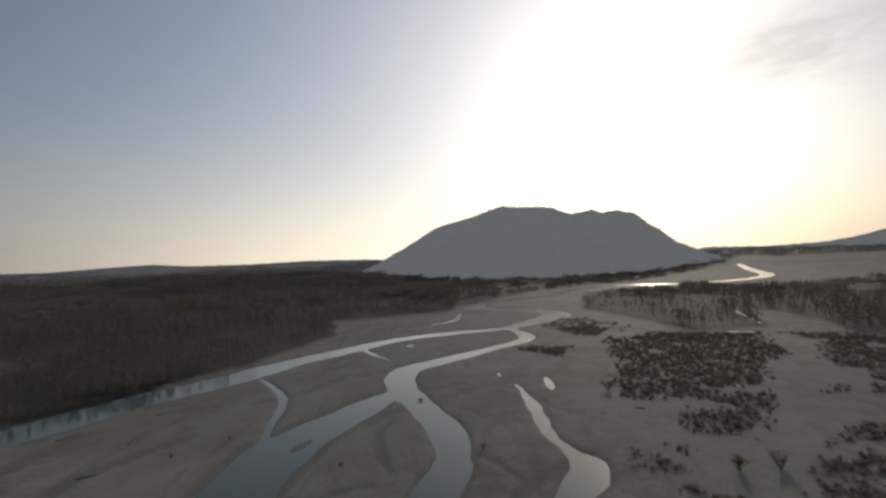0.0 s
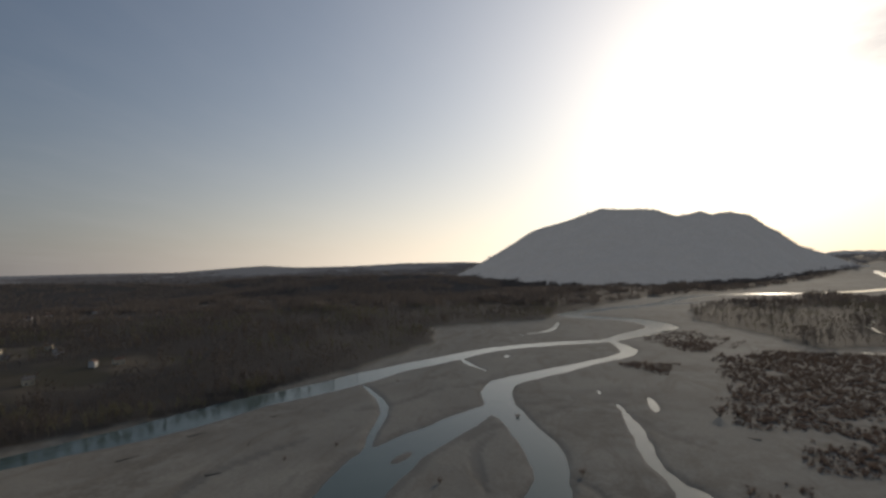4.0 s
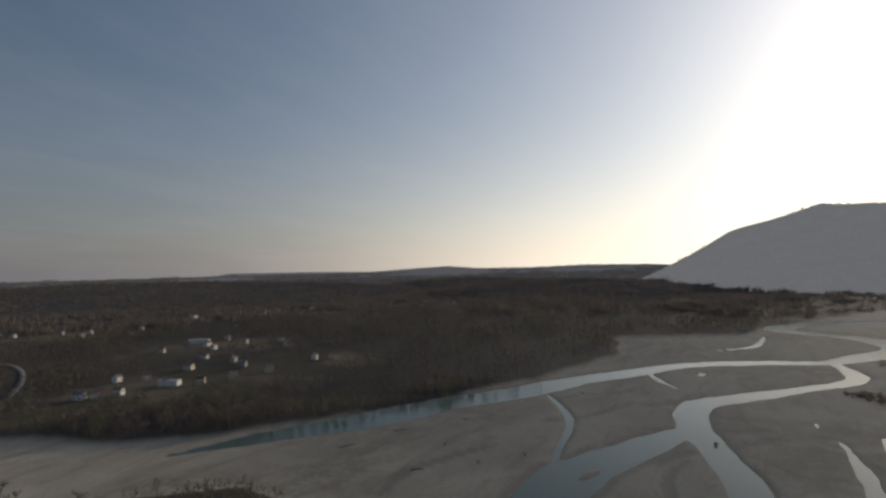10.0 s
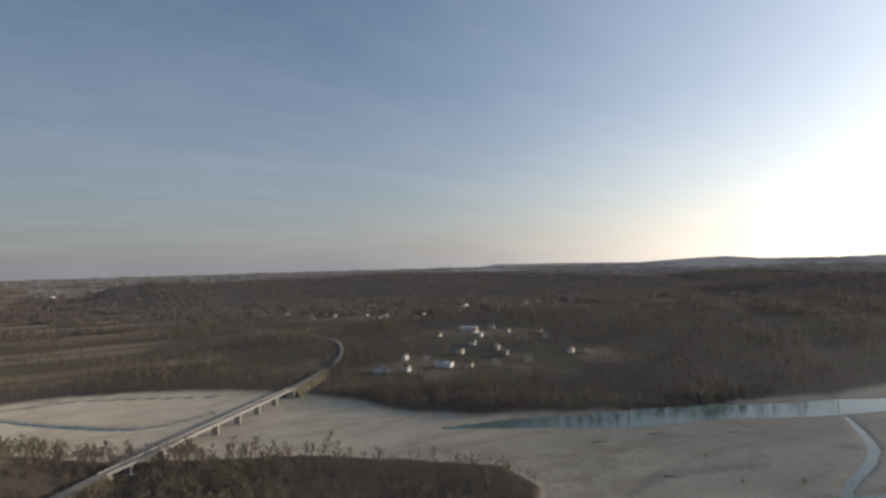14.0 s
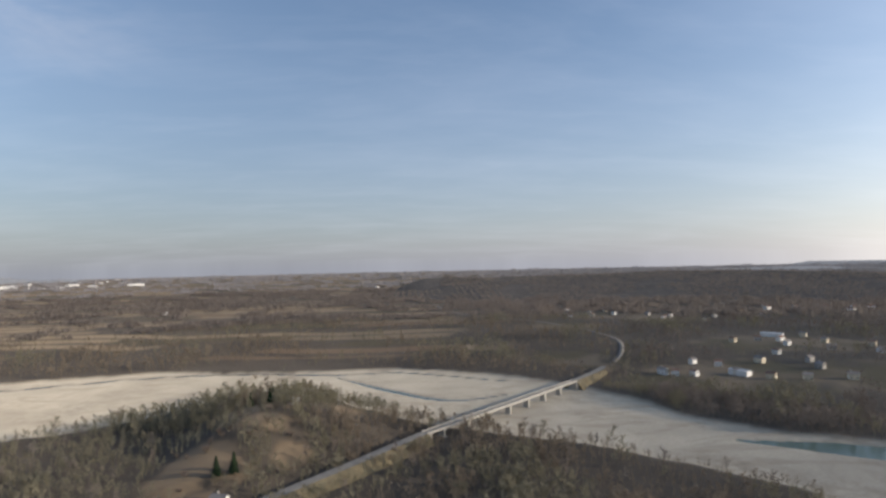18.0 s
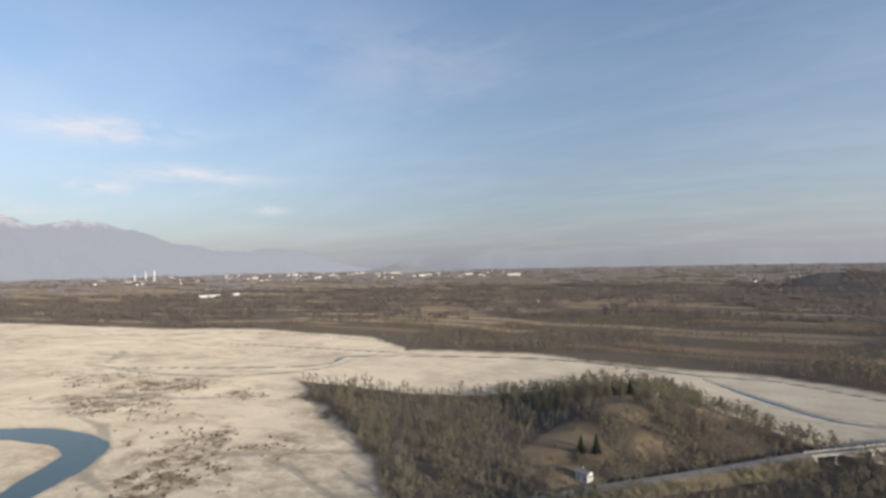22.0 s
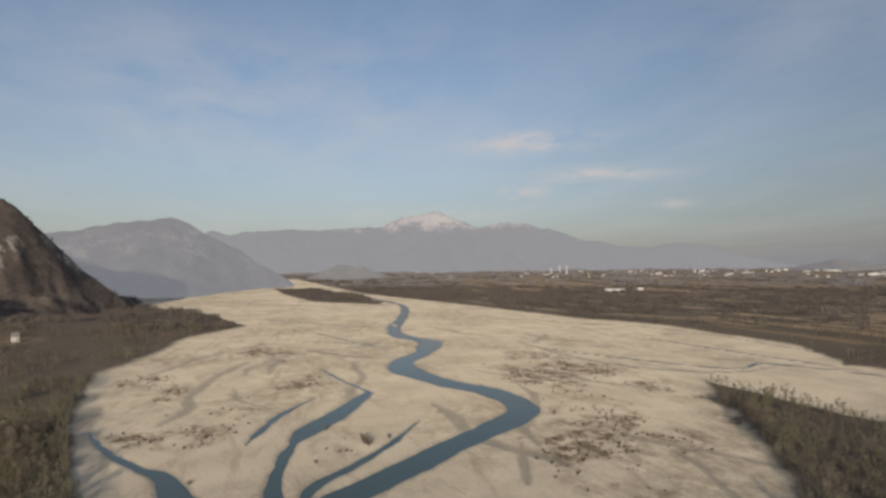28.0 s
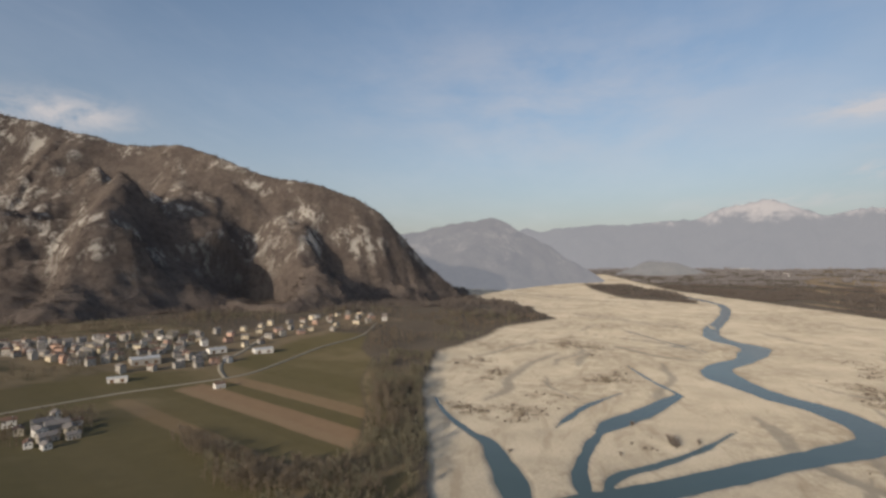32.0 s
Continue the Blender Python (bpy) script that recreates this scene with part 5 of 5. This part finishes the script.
# single trees
def tree_kind(seed, height, limbs, twigs, spread, mat, label, group, x, y, turn=0.0):
    """A leafless tree: trunk, limbs and a crown of twigs."""
    r = random.Random(seed)
    trunk, arms, fine = bare_tree(r, limbs, twigs, spread, 0.012)
    ob = thing("tree", x, y, ground_at(x, y) - 0.1, turn, label, "tree", group)
    for piece, (v, f), tint in (("trunk", trunk, BARK), ("branch_frame", arms, BARK), ("crown", fine, mat)):
        part(piece, mesh_from(piece, v * height, f, False), tint, ob)
    return ob


rng = random.Random(77)
kinds = [tree_kind(100 + k, 8.0 + 0.8 * k, 11, 130, 0.24 + 0.02 * k, (TWIGS, TWIGS_GREY)[k % 2],
                   ("tall brown leafless tree of the island wood", "tall grey leafless tree of the island wood")[k % 2], "trees of the island wood", -246 + 9 * k, 287 + 3 * k) for k in range(6)]
r = np.random.RandomState(78)
xs, ys = r.uniform(-320, 195, 1500), r.uniform(180, 430, 1500)
ok = (r.uniform(0, 1, 1500) < wooded(xs, ys)) & (inside(xs, ys, ISLAND) > 2)
xs, ys = xs[ok][:200], ys[ok][:200]
for x, y, z in zip(xs, ys, ground_height(xs, ys)):
    copy_thing(rng.choice(kinds), pose(x, y, z - 0.1, 0, 0, rng.uniform(0, 360)) @ Matrix.Scale(rng.uniform(0.85, 1.2), 4))


def conifer(x, y, height, turn, label):
    """A dark conifer: a trunk and whorls of drooping needle sprays."""
    r = random.Random(int(height * 100))
    pieces = []
    for ring in range(16):
        h = 0.10 + 0.86 * ring / 16
        out = 0.29 * (1.02 - h) ** 0.85
        for k in range(9):
            a = 6.283 * (k + r.random()) / 9
            o = out * r.uniform(0.75, 1.15)
            tip = np.array([math.cos(a) * o, math.sin(a) * o, h - 0.035])
            side = np.array([-math.sin(a), math.cos(a), 0]) * 0.32 * o
            root = np.array([0, 0, h + 0.055])
            mid = (root + tip) / 2 + np.array([0, 0, 0.02])
            pieces.append(([root, mid - side, tip, mid + side, mid - np.array([0, 0, 0.03])], [(0, 1, 4), (1, 2, 4), (2, 3, 4), (3, 0, 4), (0, 1, 3), (1, 2, 3)]))
    v, f = gather(pieces)
    ob = thing("conifer", x, y, ground_at(x, y) - 0.1, turn, label, "tree")
    tv, tf = spike((0, 0, 0), (0, 0, height * 0.95), height * 0.02, 6)
    part("trunk", mesh_from("trunk", tv, tf, False), BARK, ob)
    part("crown", mesh_from("crown", v * height, f, False), NEEDLES, ob, "dark green needle sprays")
    return ob


for x, y, h in ((-96, 295, 12.0), (-88, 298, 12.5), (-89, 275, 7.0), (-106, 399, 11.0), (-93, 400, 11.5), (-111, 488, 12.5), (-41, 481, 9.0)):
    conifer(x, y, h, h * 40, "dark green conifer on the bare knoll")


def shrub(x, y, size, seed, label):
    r = random.Random(seed)
    stems, twigs = [], []
    for k in range(14):
        a, o = r.uniform(0, 6.283), r.uniform(0.15, 0.6)
        tip = (math.cos(a) * o, math.sin(a) * o, r.uniform(0.55, 1.0))
        stems.append(spike((math.cos(a) * 0.06, math.sin(a) * 0.06, 0), tip, 0.018))
        for _ in range(16):
            s = r.uniform(0.35, 1.0)
            root = np.array(tip) * s
            way = np.array([r.gauss(0, 0.16), r.gauss(0, 0.16), r.uniform(0.02, 0.22)])
            side = np.cross(way, (r.gauss(0, 1), r.gauss(0, 1), r.gauss(0, 1)))
            side = side / (np.linalg.norm(side) + 1e-9) * 0.022
            twigs.append(([root - side, root + side, root + way], [(0, 1, 2)]))
    ob = thing("shrub", x, y, ground_at(x, y) - 0.05, seed * 37 % 360, label, "shrub")
    for piece, things, mat in (("stem", stems, BARK), ("crown", twigs, SCRUB)):
        v, f = gather(things)
        part(piece, mesh_from(piece, v * size, f, False), mat, ob)
    return ob


for k, (x, y, s) in enumerate(((-349, 26, 7.5), (-344, 28, 6.0), (-391, 4, 4.0), (-355, 44, 4.0), (-321, -9, 2.6), (-222, 454, 7.5), (-311, -79, 3.0), (281, 23, 3.0), (371, 58, 3.0),
                               (251, -76, 6.5), (251, -92, 7.0), (381, -60, 6.5), (380, -70, 5.5), (264, 84, 2.6), (281, 167, 2.2), (304, 149, 2.4))):
    shrub(x, y, s, 200 + k, "bushy leafless shrub standing alone on the gravel")


pick = random.Random(57)
for k in range(34):
    a, d = pick.uniform(0, 6.283), pick.uniform(8, 46)
    shrub(-95 + d * math.cos(a) * 0.9, 345 + d * math.sin(a) * 1.6, pick.uniform(2.2, 4.6), 300 + k, "bushy brown leafless shrub on the meadow of the knoll")


# driftwood on the bars
def driftwood(x, y, length, turn, seed):
    r = random.Random(seed)
    ob = thing("driftwood", x, y, ground_at(x, y) + 0.15, turn, "dark stranded tree trunk lying on the gravel", "driftwood", "driftwood on the bars")
    v, f = spike((-length / 2, 0, 0), (length / 2, 0.3, 0.15), 0.35, 6)
    part("trunk", mesh_from("trunk", v, f, False), BARK, ob)
    pieces = [spike((-length / 2, 0, 0), (-length / 2 - r.uniform(.5, 1.4), r.uniform(-1.3, 1.3), r.uniform(-0.1, 1.3)), 0.12) for _ in range(7)]
    v, f = gather(pieces)
    part("root_plate", mesh_from("root_plate", v, f, False), BARK, ob)
    return ob


for k, (x, y, l, t) in enumerate(((466, 164, 9, 30), (448, 212, 7, 80), (328, 137, 6, 10), (315, 239, 12, -35), (275, 249, 14, -30), (356, 212, 8, -20), (305, 200, 9, 15), (262, 191, 10, -50), (340, -65, 6, 60))):
    driftwood(x, y, l, t, 300 + k)


# the far town on the plain
rng = random.Random(91)
TOWN = []
for k, (w, l, h) in enumerate(((16, 38, 8), (11, 20, 8), (26, 80, 9), (9, 13, 8))):
    bm = gable_walls(w, l, h, w * 0.08)
    TOWN.append((mesh_of(bm, "wall"), mesh_of(gable_roof(w, l, h, w * 0.08, 0.5, 0.4), "roof"), ("pale works hall of the far town", "pale house block of the far town", "long white factory of the far town", "white town house far across the plain")[k]))


def town_building(x, y, sort, turn):
    wall, roof, words = TOWN[sort]
    ob = thing("town_building", x, y, ground_at(x, y) - 0.5, turn, words, "building", "buildings of the far town")
    part("wall", wall, PLASTER[0], ob)
    part("roof", roof, METAL_ROOF if sort in (0, 2) else TILES[0], ob)
    return ob


for k in range(110):
    a = math.radians(rng.choice((rng.uniform(-79, -46), rng.uniform(-57, -32), rng.uniform(-42, -24), rng.uniform(-62, -42))))
    d = rng.uniform(3300, 4300)
    town_building(math.sin(a) * d, math.cos(a) * d, rng.choice((0, 1, 1, 3, 3, 3, 2)), rng.uniform(0, 180))
for x, y, s in ((-626, 1518, 1), (-2013, 1379, 2), (-1991, 1493, 2), (136, 2315, 3), (215, 2316, 3), (294, 2307, 1), (39, 2532, 1), (-117, 2759, 1)):
    town_building(x, y, s, rng.uniform(0, 180))


def steam_stack(x, y, height):
    """A factory stack on the plain."""
    ob = thing("chimney_stack", x, y, ground_at(x, y), 0, "tall pale factory chimney on the plain", "chimney")
    bm = bmesh.new()
    bmesh.ops.create_cone(bm, cap_ends=True, segments=16, radius1=4.5, radius2=3.2, depth=height, matrix=pose(0, 0, height / 2))
    part("shaft", bm, PLASTER[0], ob)
    bm = bmesh.new()
    bmesh.ops.create_cone(bm, cap_ends=True, segments=16, radius1=3.9, radius2=3.9, depth=3, matrix=pose(0, 0, height - 0.5))
    part("rim", bm, CONCRETE, ob)


for a, d in ((-60.9, 3700), (-60.2, 3710), (-61.8, 3680)):
    steam_stack(math.sin(math.radians(a)) * d, math.cos(math.radians(a)) * d, 62 if a > -61.5 else 45)


def hilltop_tower(x, y, z):
    """A ruined lookout tower on the mountain's crest."""
    ob = thing("hilltop_tower", x, y, z, 20, "small hazy stone tower on the mountain crest", "tower")
    part("shaft", boxed((-6, 6, -6, 6, -12, 26)), PLASTER[2], ob)
    part("parapet", boxed((-7, 7, -7, 7, 26, 29)), PLASTER[2], ob)


top = HILLSIDES["mountain_south"]
k = int(np.argmin(np.hypot(top[:, 0] - 3916, top[:, 1] + 225)))
hilltop_tower(*[float(v) for v in top[k]])
